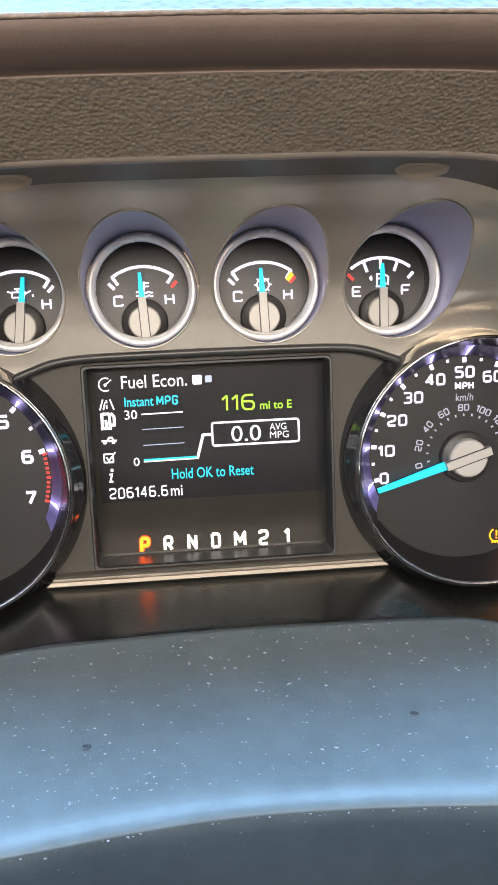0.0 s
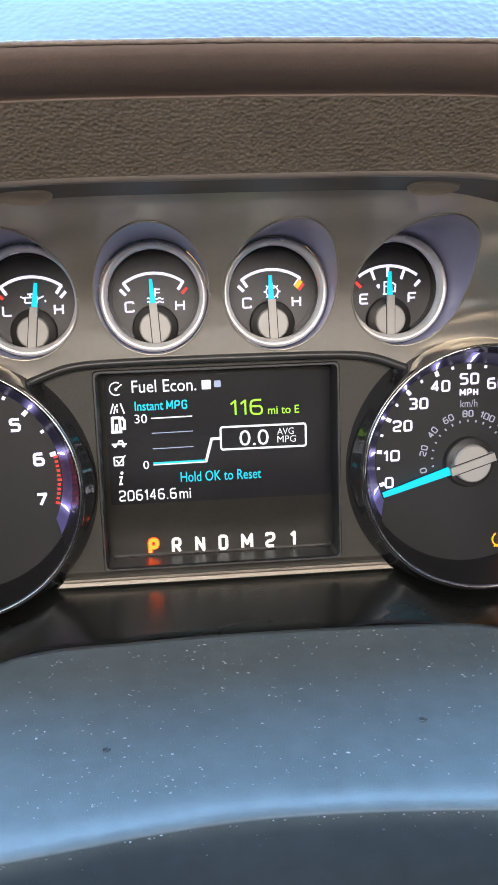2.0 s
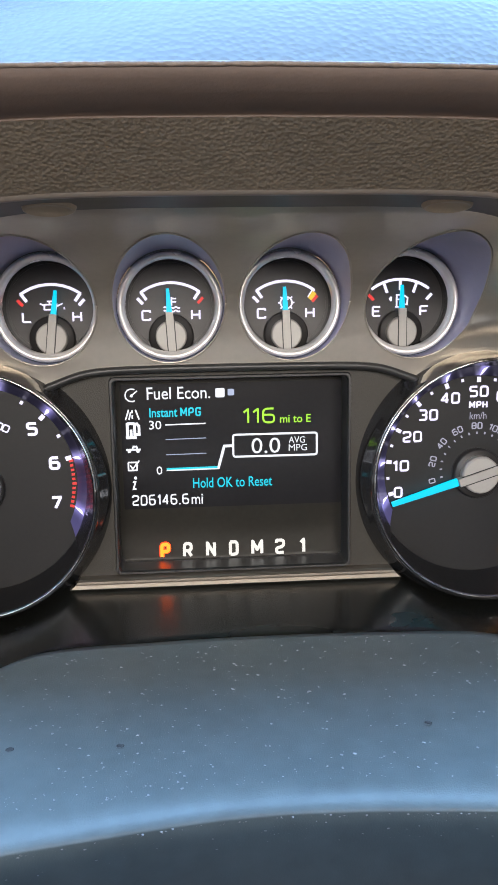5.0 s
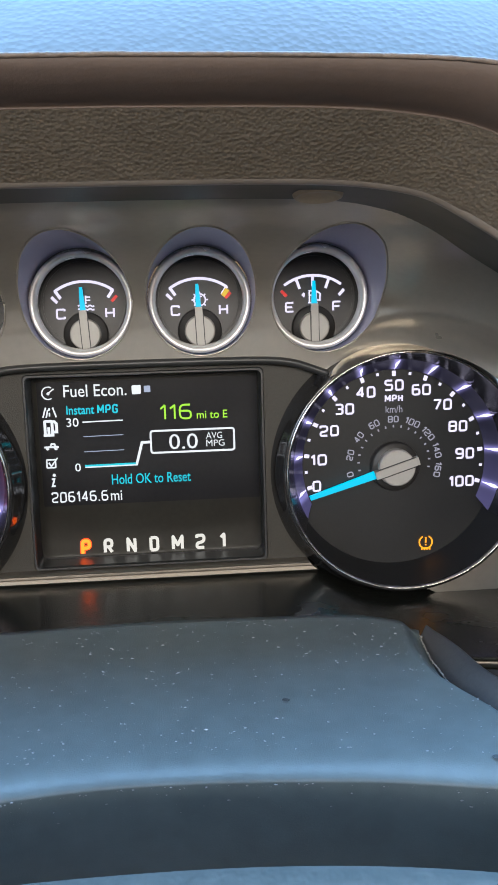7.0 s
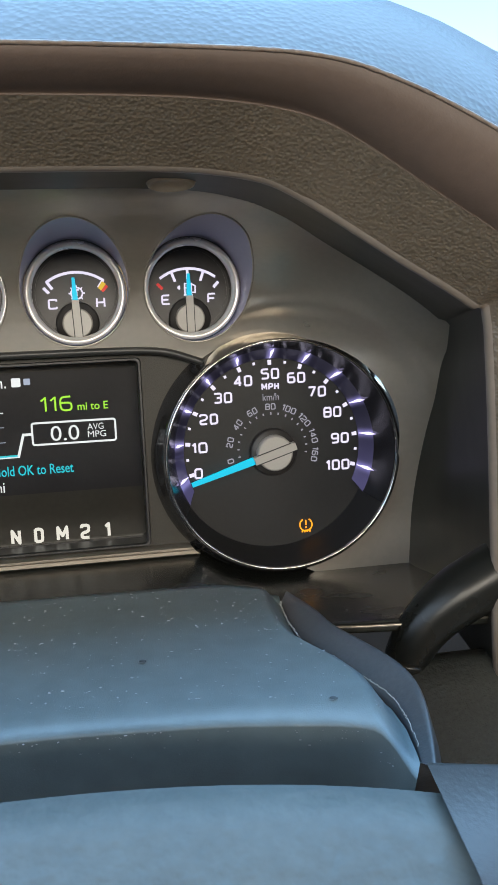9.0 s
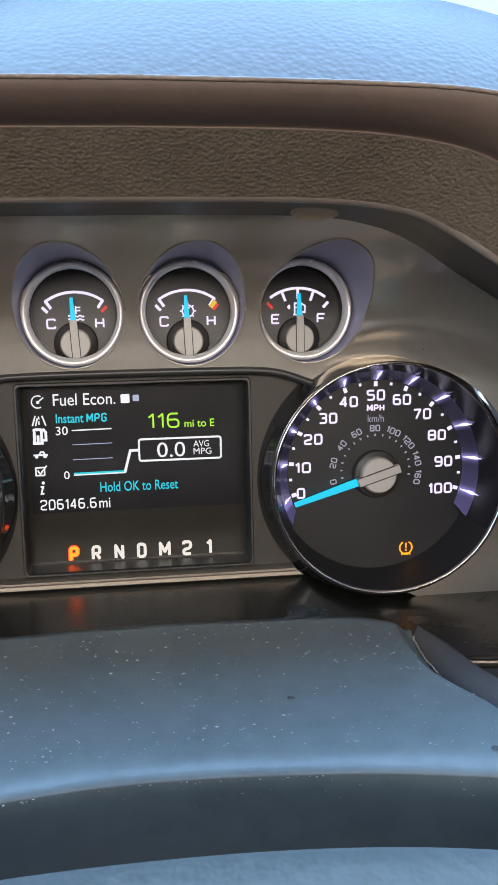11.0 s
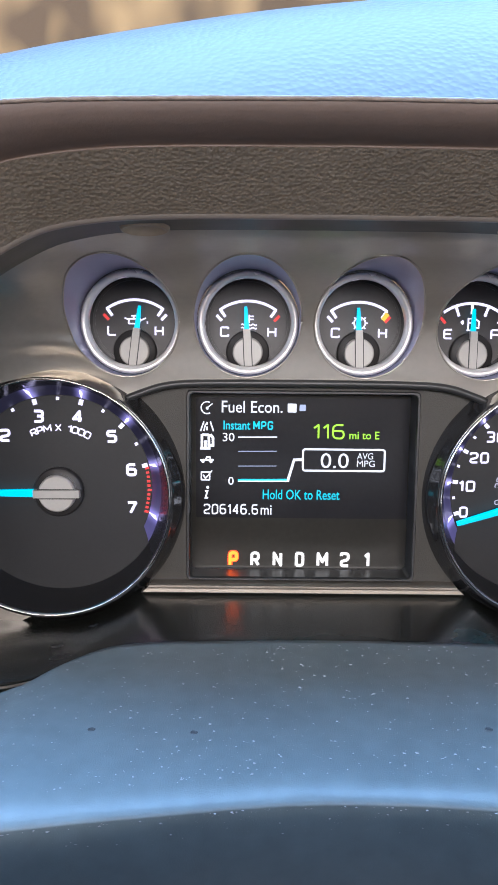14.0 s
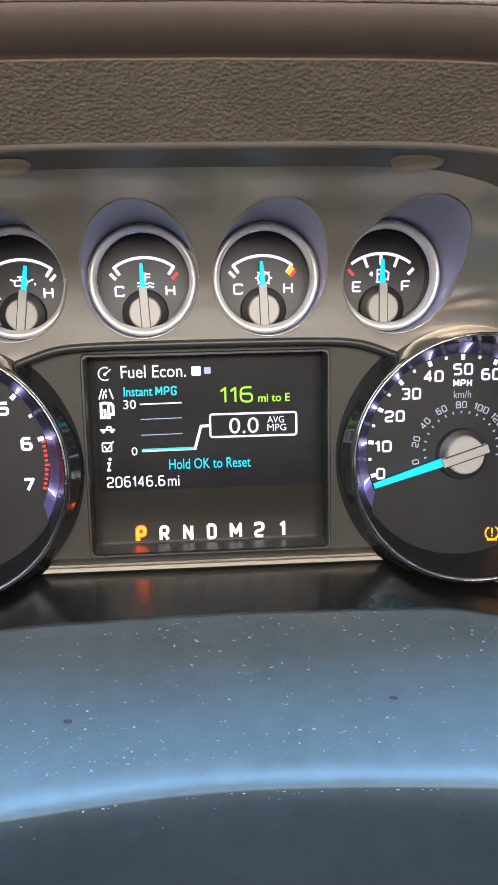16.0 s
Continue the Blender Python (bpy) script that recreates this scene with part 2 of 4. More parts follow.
def arc(cx, cz, r, a0, a1, n=24):
    return [(cx + r * math.cos(radians(a0 + (a1 - a0) * i / n)), cz + r * math.sin(radians(a0 + (a1 - a0) * i / n))) for i in range(n + 1)]


def rounded(x0, z0, x1, z1, r, n=5):
    return arc(x1 - r, z1 - r, r, 0, 90, n) + arc(x0 + r, z1 - r, r, 90, 180, n) + arc(x0 + r, z0 + r, r, 180, 270, n) + arc(x1 - r, z0 + r, r, 270, 360, n)


def smoothstep(a, b, x):
    t = min(1, max(0, (x - a) / (b - a)))
    return t * t * (3 - 2 * t)


def interp(keys, s):
    """Smooth curve through (s, value...) keys."""
    if s <= keys[0][0]:
        return keys[0][1:]
    for i in range(len(keys) - 1):
        a, b = keys[i], keys[i + 1]
        if s <= b[0]:
            p, q = keys[max(0, i - 1)], keys[min(len(keys) - 1, i + 2)]
            t = (s - a[0]) / (b[0] - a[0])
            out = []
            for k in range(1, len(a)):
                m0 = (b[k] - p[k]) / max(1e-9, b[0] - p[0]) * (b[0] - a[0])
                m1 = (q[k] - a[k]) / max(1e-9, q[0] - a[0]) * (b[0] - a[0])
                out.append((2 * t**3 - 3 * t**2 + 1) * a[k] + (t**3 - 2 * t**2 + t) * m0 + (-2 * t**3 + 3 * t**2) * b[k] + (t**3 - t**2) * m1)
            return tuple(out)
    return keys[-1][1:]


def writing(name, s, x, z, h, y, material, parent, width=0.0, bold=0.0, turn=0.0, anchor=(0.5, 0.5), label=""):
    """Flat lettering: cap height h, optional overall width, anchored at (x, z)."""
    cu = bpy.data.curves.new("lettering", "FONT")
    cu.body, cu.offset, cu.resolution_u = s, bold, 3
    ob = new("lettering", cu)
    me = bpy.data.meshes.new_from_object(ob.evaluated_get(bpy.context.evaluated_depsgraph_get()))
    bpy.data.objects.remove(ob)
    co = np.array([v.co[:2] for v in me.vertices])
    lo, hi = co.min(0), co.max(0)
    kz = h / (hi[1] - lo[1])
    kx = width / (hi[0] - lo[0]) if width else kz
    c, sn = math.cos(radians(turn)), math.sin(radians(turn))
    for v in me.vertices:
        px = (v.co.x - lo[0] - anchor[0] * (hi[0] - lo[0])) * kx
        pz = (v.co.y - lo[1] - anchor[1] * (hi[1] - lo[1])) * kz
        v.co = (x + px * c - pz * sn, y, z + px * sn + pz * c)
    me.name = name
    me.materials.clear()
    me.materials.append(material)
    out = new(name, me)
    out.parent = parent
    if label:
        out["label"] = label
    return out


DIGITS = {
    "0": [[(0, 0), (1, 0), (1, 1), (0, 1), (0, 0.02)]],
    "1": [[(0.0, 0.76), (0.9, 1), (0.9, 0)]],
    "2": [[(0, 0.80), (0, 1), (1, 1), (1, 0.50), (0, 0.36), (0, 0), (1, 0)]],
    "3": [[(0, 1), (1, 1), (1, 0.52), (0.35, 0.52)], [(0.35, 0.52), (1, 0.52), (1, 0), (0, 0)]],
    "4": [[(0.74, 0), (0.74, 1), (0, 0.28), (1, 0.28)]],
    "5": [[(1, 1), (0, 1), (0, 0.56), (1, 0.56), (1, 0), (0, 0)]],
    "6": [[(0.95, 1), (0, 1), (0, 0), (1, 0), (1, 0.56), (0, 0.56)]],
    "7": [[(0, 1), (1, 1), (0.35, 0)]],
    "8": [[(0, 0), (1, 0), (1, 1), (0, 1), (0, 0.02)], [(0, 0.52), (1, 0.52)]],
    "M": [[(0, 0), (0, 1), (0.5, 0.30), (1, 1), (1, 0)]],
    "N": [[(0, 0), (0, 1), (1, 0), (1, 1)]],
    "P": [[(0, 0), (0, 1), (1, 1), (1, 0.42), (0, 0.42)]],
    "R": [[(0, 0), (0, 1), (1, 1), (1, 0.44), (0, 0.44)], [(0.5, 0.44), (1, 0)]],
    "D": [[(0, 0), (0, 1)], [(0, 1), (1, 1), (1, 0), (0, 0)]],
    "G": [[(1, 0.78), (1, 1), (0, 1), (0, 0), (1, 0), (1, 0.48), (0.55, 0.48)]],
    "C": [[(1, 0.80), (1, 1), (0, 1), (0, 0), (1, 0), (1, 0.2)]],
    "A": [[(0, 0), (0.5, 1), (1, 0)], [(0.2, 0.32), (0.8, 0.32)]],
    "V": [[(0, 1), (0.5, 0), (1, 1)]],
    "H": [[(0, 0), (0, 1)], [(1, 0), (1, 1)], [(0, 0.5), (1, 0.5)]],
    "L": [[(0, 1), (0, 0), (1, 0)]],
    "E": [[(1, 1), (0, 1), (0, 0), (1, 0)], [(0, 0.5), (0.85, 0.5)]],
    "F": [[(0, 0), (0, 1), (1, 1)], [(0, 0.48), (0.85, 0.48)]],
    "X": [[(0, 0), (1, 1)], [(0, 1), (1, 0)]],
    "9": [[(0.05, 0), (1, 0), (1, 1), (0, 1), (0, 0.46), (1, 0.46)]],
}


def soften(path, r):
    """Round the corners of an (x, z) path."""
    out = [path[0]]
    for a, b, c in zip(path, path[1:], path[2:]):
        a, b, c = Vector(a), Vector(b), Vector(c)
        k = min(r, (a - b).length * 0.48, (c - b).length * 0.48)
        p, q = b + (a - b).normalized() * k, b + (c - b).normalized() * k
        for i in range(7):
            t = i / 6
            v = p * (1 - t) ** 2 + b * 2 * t * (1 - t) + q * t * t
            out.append((v.x, v.y))
    out.append(path[-1])
    return out


def digits(name, s, x, z, h, y, material, parent, width, weight=0.14, round_=0.25, turn=0.0, anchor=(0.5, 0.5)):
    """Numerals drawn as even strokes, overall width by height h."""
    adv = {"1": 0.62, ".": 0.42, "M": 1.15}
    total = sum(adv.get(c, 1.0) for c in s) - 0.18
    unit = width / total
    w = weight * h
    bm = bmesh.new()
    pos = 0.0
    c, sn = math.cos(radians(turn)), math.sin(radians(turn))
    for ch in s:
        gw = (0.44 if ch == "1" else 0.24 if ch == "." else 0.97 if ch == "M" else 0.82) * unit
        if ch == ".":
            paths = [[(pos + gw * 0.5, 0), (pos + gw * 0.5, w)]]
        else:
            paths = [soften([(pos + w / 2 + px * (gw - w), w / 2 + pz * (h - w)) for px, pz in p], round_ * h if ch not in "147MNAVHX" else 0.03 * h) for p in DIGITS[ch]]
        for p in paths:
            p = [(px - anchor[0] * width, pz - anchor[1] * h) for px, pz in p]
            st = stroke([(x + px * c - pz * sn, z + px * sn + pz * c) for px, pz in p], w, y)
            me = bpy.data.meshes.new("piece")
            st.to_mesh(me)
            st.free()
            bm.from_mesh(me)
            bpy.data.meshes.remove(me)
        pos += adv.get(ch, 1.0) * unit
    return part(name, bm, material, parent)


# ---- instrument fascia ----
HOLES = [(-0.0728, 0.0600), (-0.0245, 0.0602), (0.0230, 0.0602), (0.0714, 0.0600)]
DIALS = [(-0.1058, -0.0128), (0.1058, -0.0128)]
A_KEYS = [(-0.09, 0.0), (0.030, 0.0), (0.040, 0.002), (0.05, 0.005), (0.06, 0.010), (0.07, 0.022), (0.077, 0.039), (0.083, 0.056), (0.0875, 0.077), (0.10, 0.108)]


def face_y(x, z):
    """Depth of the bowl-shaped fascia."""
    ax = abs(x)
    b = 0.040 * smoothstep(0.085, 0.185, ax) ** 1.2 * smoothstep(-0.05, 0.06, z)
    c = 0.004 * smoothstep(0.05, 0.09, ax) * smoothstep(0.03, 0.06, z)
    rd, ang = math.hypot(ax - 0.1058, z + 0.0128), math.degrees(math.atan2(z + 0.0128, ax - 0.1058))
    b += 0.0024 * math.exp(-(((rd - 0.0640) / 0.0034) ** 2)) * smoothstep(5, 35, ang) * (1 - smoothstep(95, 120, ang))
    near = (0.162 - ax) * 0.447 + (0.048 - z) * 0.894
    b += 0.016 * (1 - smoothstep(0.0, 0.030, near)) * smoothstep(0.075, 0.105, ax) * smoothstep(0.02, 0.045, z)
    return -0.0175 - interp(A_KEYS, z)[0] * (1 - 0.35 * smoothstep(0.09, 0.17, ax)) - b - c


def arch_z(x):
    ax = abs(x)
    return interp([(0.0, 0.0352), (0.045, 0.0348), (0.058, 0.0336), (0.068, 0.0304), (0.078, 0.026), (0.1, 0.01)], ax)[0]


def inside(x, z):
    """Negative inside an opening of the fascia, with the nearest rim point."""
    best = (1.0, None)
    for cx, cz in HOLES:
        dx, dz = (x - cx) / 0.0213, (z - cz) / 0.0228
        d = math.hypot(dx, dz)
        if d - 1 < best[0]:
            k = 1 / max(d, 1e-6)
            best = (d - 1, (cx + (x - cx) * k, cz + (z - cz) * k))
    for cx, cz in DIALS:
        d = math.hypot(x - cx, z - cz) / 0.0503
        if d - 1 < best[0]:
            k = 1 / max(d, 1e-6)
            best = (d - 1, (cx + (x - cx) * k, cz + (z - cz) * k))
    side = 0.0990 + 0.022 * smoothstep(-0.0585, -0.0690, z)
    if z < -0.045 and abs(x) < side:
        return (-0.5, (math.copysign(side, x), z))
    if abs(x) < 0.1 and z < arch_z(x) and abs(x) < 0.086:
        d = (z - arch_z(x)) / 0.02
        if d < best[0]:
            best = (d, (x, arch_z(x)))
    return best


def fascia():
    bm = bmesh.new()
    nx, nz = 420, 187
    x0, x1, z0, z1 = -0.192, 0.192, -0.0700, 0.0985
    vs = []
    for j in range(nz + 1):
        for i in range(nx + 1):
            x, z = x0 + (x1 - x0) * i / nx, z0 + (z1 - z0) * j / nz
            d, rim = inside(x, z)
            vs.append((x, z, d, rim))
    keep, edge = [], set()
    for j in range(nz):
        for i in range(nx):
            q = [j * (nx + 1) + i, j * (nx + 1) + i + 1, (j + 1) * (nx + 1) + i + 1, (j + 1) * (nx + 1) + i]
            if min(vs[k][2] for k in q) < 0 and sum(vs[k][2] < 0 for k in q) >= 3:
                edge.update(q)
                continue
            keep.append(q)
    made = {}
    for q in keep:
        f = []
        for k in q:
            if k not in made:
                x, z, d, rim = vs[k]
                if rim and math.hypot(x - rim[0], z - rim[1]) < 0.0022 and (d < 0 or k in edge):
                    x, z = rim
                made[k] = bm.verts.new((x, face_y(x, z), z))
            f.append(made[k])
        bm.faces.new(f)
    bmesh.ops.recalc_face_normals(bm, faces=bm.faces)
    return bm


cluster = thing("instrument_cluster", (0, 0, 0), "bowl-shaped brushed grey instrument panel fascia with gauge openings", "instrument panel")
part("fascia", fascia(), M_FASCIA, cluster, "satin grey metallic plastic fascia", True)
for cx, cz in HOLES:
    rows = []
    for k in range(7):
        t = k / 6
        row = []
        for i in range(96):
            a = 2 * math.pi * i / 96
            hx, hz = cx + 0.0213 * math.cos(a), cz + 0.0228 * math.sin(a)
            rx, rz = cx * 0.993 + 0.0212 * math.cos(a), cz - 0.0008 + 0.0219 * math.sin(a)
            y1 = face_y(hx, hz)
            e = 0.0006 * math.sin(math.pi * t)
            row.append((rx + (hx - rx) * t, -0.009 + (y1 + 0.009) * t + e, rz + (hz - rz) * t))
        rows.append(row)
    lip_path = [p for p in rows[-1]] + [rows[-1][0]]
    part("cup_edge", tube([(x, y - 0.0001, z) for x, y, z in lip_path], 0.0004, 8), M_FASCIA, cluster, "", True)
    part("gauge_cup", grid(rows, True), M_CUP, cluster, "smooth recessed cup round a gauge", True)


# centre surround: flat panel with a rectangular window, arched top
def surround():
    bm = bmesh.new()
    y = -0.0135
    wx0, wx1, wz0, wz1 = -0.0487, 0.0468, -0.0487, 0.0310
    zb = -0.0505
    xs = [-0.0735 + 0.147 * i / 60 for i in range(61)]
    xs = sorted(set(xs + [wx0, wx1, -0.05401, 0.05401]))
    for a, b in zip(xs, xs[1:]):
        def quad(z00, z01, z10, z11):
            bm.faces.new([bm.verts.new(p) for p in ((a, y, z00), (b, y, z01), (b, y, z11), (a, y, z10))])
        def floor_z(x):
            d = 0.0518**2 - (abs(x) - 0.1058) ** 2
            return -0.0128 + math.sqrt(d) if d > 0 else zb

        ta, tb = arch_z(a) - 0.0008, arch_z(b) - 0.0008
        za, zc = floor_z(a), floor_z(b)
        la, lb = -0.0256 - za, -0.0256 - zc
        if b <= wx0 + 1e-9 or a >= wx1 - 1e-9:
            if za == zb and zc == zb:
                quad(zb, zb, ta, tb)
            else:
                quad(min(za, ta) if za > zb else 0.0, min(zc, tb) if zc > zb else 0.0, ta, tb)
                quad(zb, zb, max(zb, la) if za > zb else 0.0, max(zb, lb) if zc > zb else 0.0)
        else:
            quad(zb, zb, wz0, wz0)
            quad(wz1, wz1, ta, tb)
    bmesh.ops.remove_doubles(bm, verts=bm.verts, dist=1e-5)
    bmesh.ops.recalc_face_normals(bm, faces=bm.faces)
    return bm


part("center_surround", surround(), M_SURROUND, cluster, "fine-grained dark brown-grey plastic surround")
arch_path = [(x, -0.0185, arch_z(x)) for x in [-0.0742 + 0.1484 * i / 60 for i in range(61)]]
part("arch_bead", tube(arch_path, 0.0016, 12), M_SATIN, cluster, "dark arched bead over the display", True)
strip_rows = []
for y, z, w in ((-0.0135, -0.0495, 0.0640), (-0.0180, -0.0497, 0.0642), (-0.0192, -0.0504, 0.0648), (-0.0192, -0.0512, 0.0654), (-0.0186, -0.0515, 0.0657), (-0.0190, -0.0519, 0.0660), (-0.0196, -0.0532, 0.0676), (-0.0180, -0.0540, 0.0684), (-0.010, -0.0542, 0.0684)):
    strip_rows.append([(w * (-1 + 2 * i / 20), y, z) for i in range(21)])
part("trim_strip", grid(strip_rows), M_SILL, cluster, "champagne metallic trim strip")

# ---- message screen with gear letters ----
screen = thing("display_screen", (0, 0, 0), "lit black trip computer display showing fuel economy in dark frame", "display")
frame_rows = []
for o, y in ((0.0008, -0.0138), (0.0004, -0.0148), (-0.0003, -0.0148), (-0.0007, -0.0135), (-0.0004, 0.0006)):
    frame_rows.append([(x, y, z) for x, z in rounded(-0.0487 - o, -0.0487 - o, 0.0468 + o, 0.0310 + o, 0.002, 4)])
part("screen_frame", grid(frame_rows, True), M_SATIN, screen)
part("glass_sill", grid([[(-0.0478, y, z), (0.0459, y, z)] for y, z in ((0.0006, -0.0482), (-0.0130, -0.0485), (-0.0142, -0.0488))]), M_BLACK, screen, "glossy black sill under the glass")
part("glass", plate(rounded(-0.0486, -0.0486, 0.0467, 0.0309, 0.001, 2), 0.0008, 0.002), M_SCREEN, screen)
part("lcd", plate(rounded(-0.0462, -0.0256, 0.0460, 0.0272, 0.0005, 2), 0.0003, 0.0004), M_LCD, screen)
Y = -0.0001
writing("title", "Fuel Econ.", -0.0352, 0.0208, 0.0051, Y, M_LWHITE, screen, 0.0262, 0.004, anchor=(0, 0))
part("page_square", plate(rounded(-0.0068, 0.0211, -0.0030, 0.0249, 0.0005), Y, 0.0003), M_LWHITE, screen)
part("page_square_small", plate(rounded(-0.0017, 0.0218, 0.0010, 0.0245, 0.0004), Y, 0.0003), M_GREY, screen)
writing("caption", "Instant", -0.0344, 0.0134, 0.0039, Y, M_CYAN, screen, 0.0116, 0.012, anchor=(0, 0))
digits("caption", "MPG", -0.0216, 0.0134, 0.0038, Y, M_CYAN, screen, 0.0086, 0.16, 0.35, anchor=(0, 0))
writing("scale_top", "30", -0.0347, 0.0083, 0.0037, Y, M_LWHITE, screen, 0.0051, 0.004, anchor=(0, 0))
writing("scale_bottom", "0", -0.0322, -0.0109, 0.0035, Y, M_LWHITE, screen, 0.0024, 0.004, anchor=(0, 0))
for z in (0.0101, 0.0039, -0.0026):
    part("scale_line", stroke([(-0.0280, z), (-0.0112, z + 0.0002)], 0.0005 if z > 0.01 else 0.0003, Y), M_LWHITE if z > 0.01 else M_GREY, screen)
part("trace_line", stroke([(-0.0280, -0.0090), (-0.0062, -0.0088), (-0.0036, 0.0004), (0.0002, 0.0005)], 0.0011, Y), M_LWHITE, screen)
part("trace_bar", stroke([(-0.0280, -0.0086), (-0.0066, -0.0084)], 0.0007, Y - 0.0003), M_CYAN, screen)
part("value_box", stroke(rounded(0.0002, -0.0043, 0.0357, 0.0051, 0.001, 4), 0.0008, Y, closed=True), M_LWHITE, screen)
writing("average_value", "0.0", 0.0079, -0.0031, 0.0066, Y, M_LWHITE, screen, 0.0122, 0.0, anchor=(0, 0))
writing("average_unit", "AVG", 0.0237, 0.0009, 0.0028, Y, M_LWHITE, screen, 0.0069, 0.0, anchor=(0, 0))
writing("average_unit", "MPG", 0.0237, -0.0024, 0.0028, Y, M_LWHITE, screen, 0.0078, 0.0, anchor=(0, 0))
digits("range_value", "116", 0.0044, 0.0096, 0.0066, Y, M_GREEN, screen, 0.0136, 0.115, 0.5, anchor=(0, 0))
writing("range_unit", "mi to E", 0.0201, 0.0097, 0.0034, Y, M_GREEN, screen, 0.0130, 0.008, anchor=(0, 0))
writing("hint", "Hold OK to Reset", -0.0171, -0.0172, 0.0044, Y, M_CYAN, screen, 0.0336, 0.006, anchor=(0, 0))
digits("odometer", "206146.6", -0.0428, -0.0241, 0.0046, Y, M_LWHITE, screen, 0.0238, 0.125, 0.5, anchor=(0, 0))
writing("odometer_unit", "mi", -0.0179, -0.0241, 0.0043, Y, M_LWHITE, screen, 0.0048, 0.006, anchor=(0, 0))


def icon(name, paths, material, parent, w=0.0005, closed=False):
    bm = bmesh.new()
    for p in paths:
        s = stroke(p, w, Y)
        me = bpy.data.meshes.new("piece")
        s.to_mesh(me)
        s.free()
        bm.from_mesh(me)
        bpy.data.meshes.remove(me)
    return part(name, bm, material, parent)


ix = -0.0415
icon("gauge_icon", [arc(ix, 0.0228, 0.0026, 60, 300, 16), [(ix - 0.0002, 0.0226), (ix + 0.0024, 0.0246)], arc(ix, 0.0226, 0.0004, 0, 360, 8)], M_LWHITE, screen)
icon("road_icon", [[(ix - 0.0028, 0.0126), (ix - 0.0014, 0.0168)], [(ix + 0.0028, 0.0126), (ix + 0.0014, 0.0168)], [(ix, 0.0130), (ix, 0.0146)], [(ix, 0.0154), (ix, 0.0166)], [(ix - 0.0014, 0.0126), (ix - 0.0006, 0.0158)]], M_LWHITE, screen, 0.0006)
icon("pump_icon", [[(ix - 0.0029, 0.0051), (ix + 0.0015, 0.0051)], [(ix - 0.0022, 0.0051), (ix - 0.0022, 0.0113)], [(ix - 0.0022, 0.0110), (ix + 0.0008, 0.0110)], [(ix + 0.0008, 0.0113), (ix + 0.0008, 0.0051)], [(ix - 0.0007, 0.0051), (ix - 0.0007, 0.0085)], [(ix + 0.0014, 0.0112), (ix + 0.0026, 0.0098), (ix + 0.0026, 0.0064), (ix + 0.0012, 0.0064)]], M_LWHITE, screen, 0.0011)
icon("truck_icon", [[(ix - 0.0030, 0.0000), (ix + 0.0030, 0.0000)], [(ix - 0.0004, 0.0004), (ix, 0.0013), (ix + 0.0012, 0.0013), (ix + 0.0016, 0.0004)], arc(ix - 0.0017, -0.0006, 0.0004, 0, 360, 8), arc(ix + 0.0018, -0.0006, 0.0004, 0, 360, 8)], M_LWHITE, screen, 0.0007)
icon("check_icon", [rounded(ix - 0.0024, -0.0088, ix + 0.0012, -0.0054, 0.0002, 2) + [(ix + 0.0012, -0.0060)], [(ix - 0.0016, -0.0066), (ix - 0.0006, -0.0082), (ix + 0.0022, -0.0047)]], M_LWHITE, screen, 0.0006)
icon("info_icon", [arc(ix + 0.0004, -0.0121, 0.0003, 0, 360, 8), [(ix - 0.0008, -0.0138), (ix + 0.0003, -0.0138), (ix - 0.0006, -0.0168), (ix + 0.0006, -0.0168)]], M_LWHITE, screen, 0.0007)
for ch, gx, w in (("P", -0.0297, 0.0042), ("R", -0.0201, 0.0042), ("N", -0.0102, 0.0043), ("D", -0.0004, 0.0042), ("M", 0.0097, 0.0052), ("2", 0.0196, 0.0044), ("1", 0.0297, 0.0019)):
    # Wider red P behind the letter imitates its halo.
    if ch == "P":
        digits("gear_letter_glow", ch, gx, -0.0442, 0.0076, Y + 0.0003, M_PGLOW, screen, w + 0.0007, 0.27, 0.2)
    digits("gear_letter", ch, gx - (0.0004 if ch == "1" else 0), -0.0442, 0.0068, Y, M_P if ch == "P" else M_GEAR, screen, w + (0.0009 if ch == "1" else 0), 0.19, 0.2)


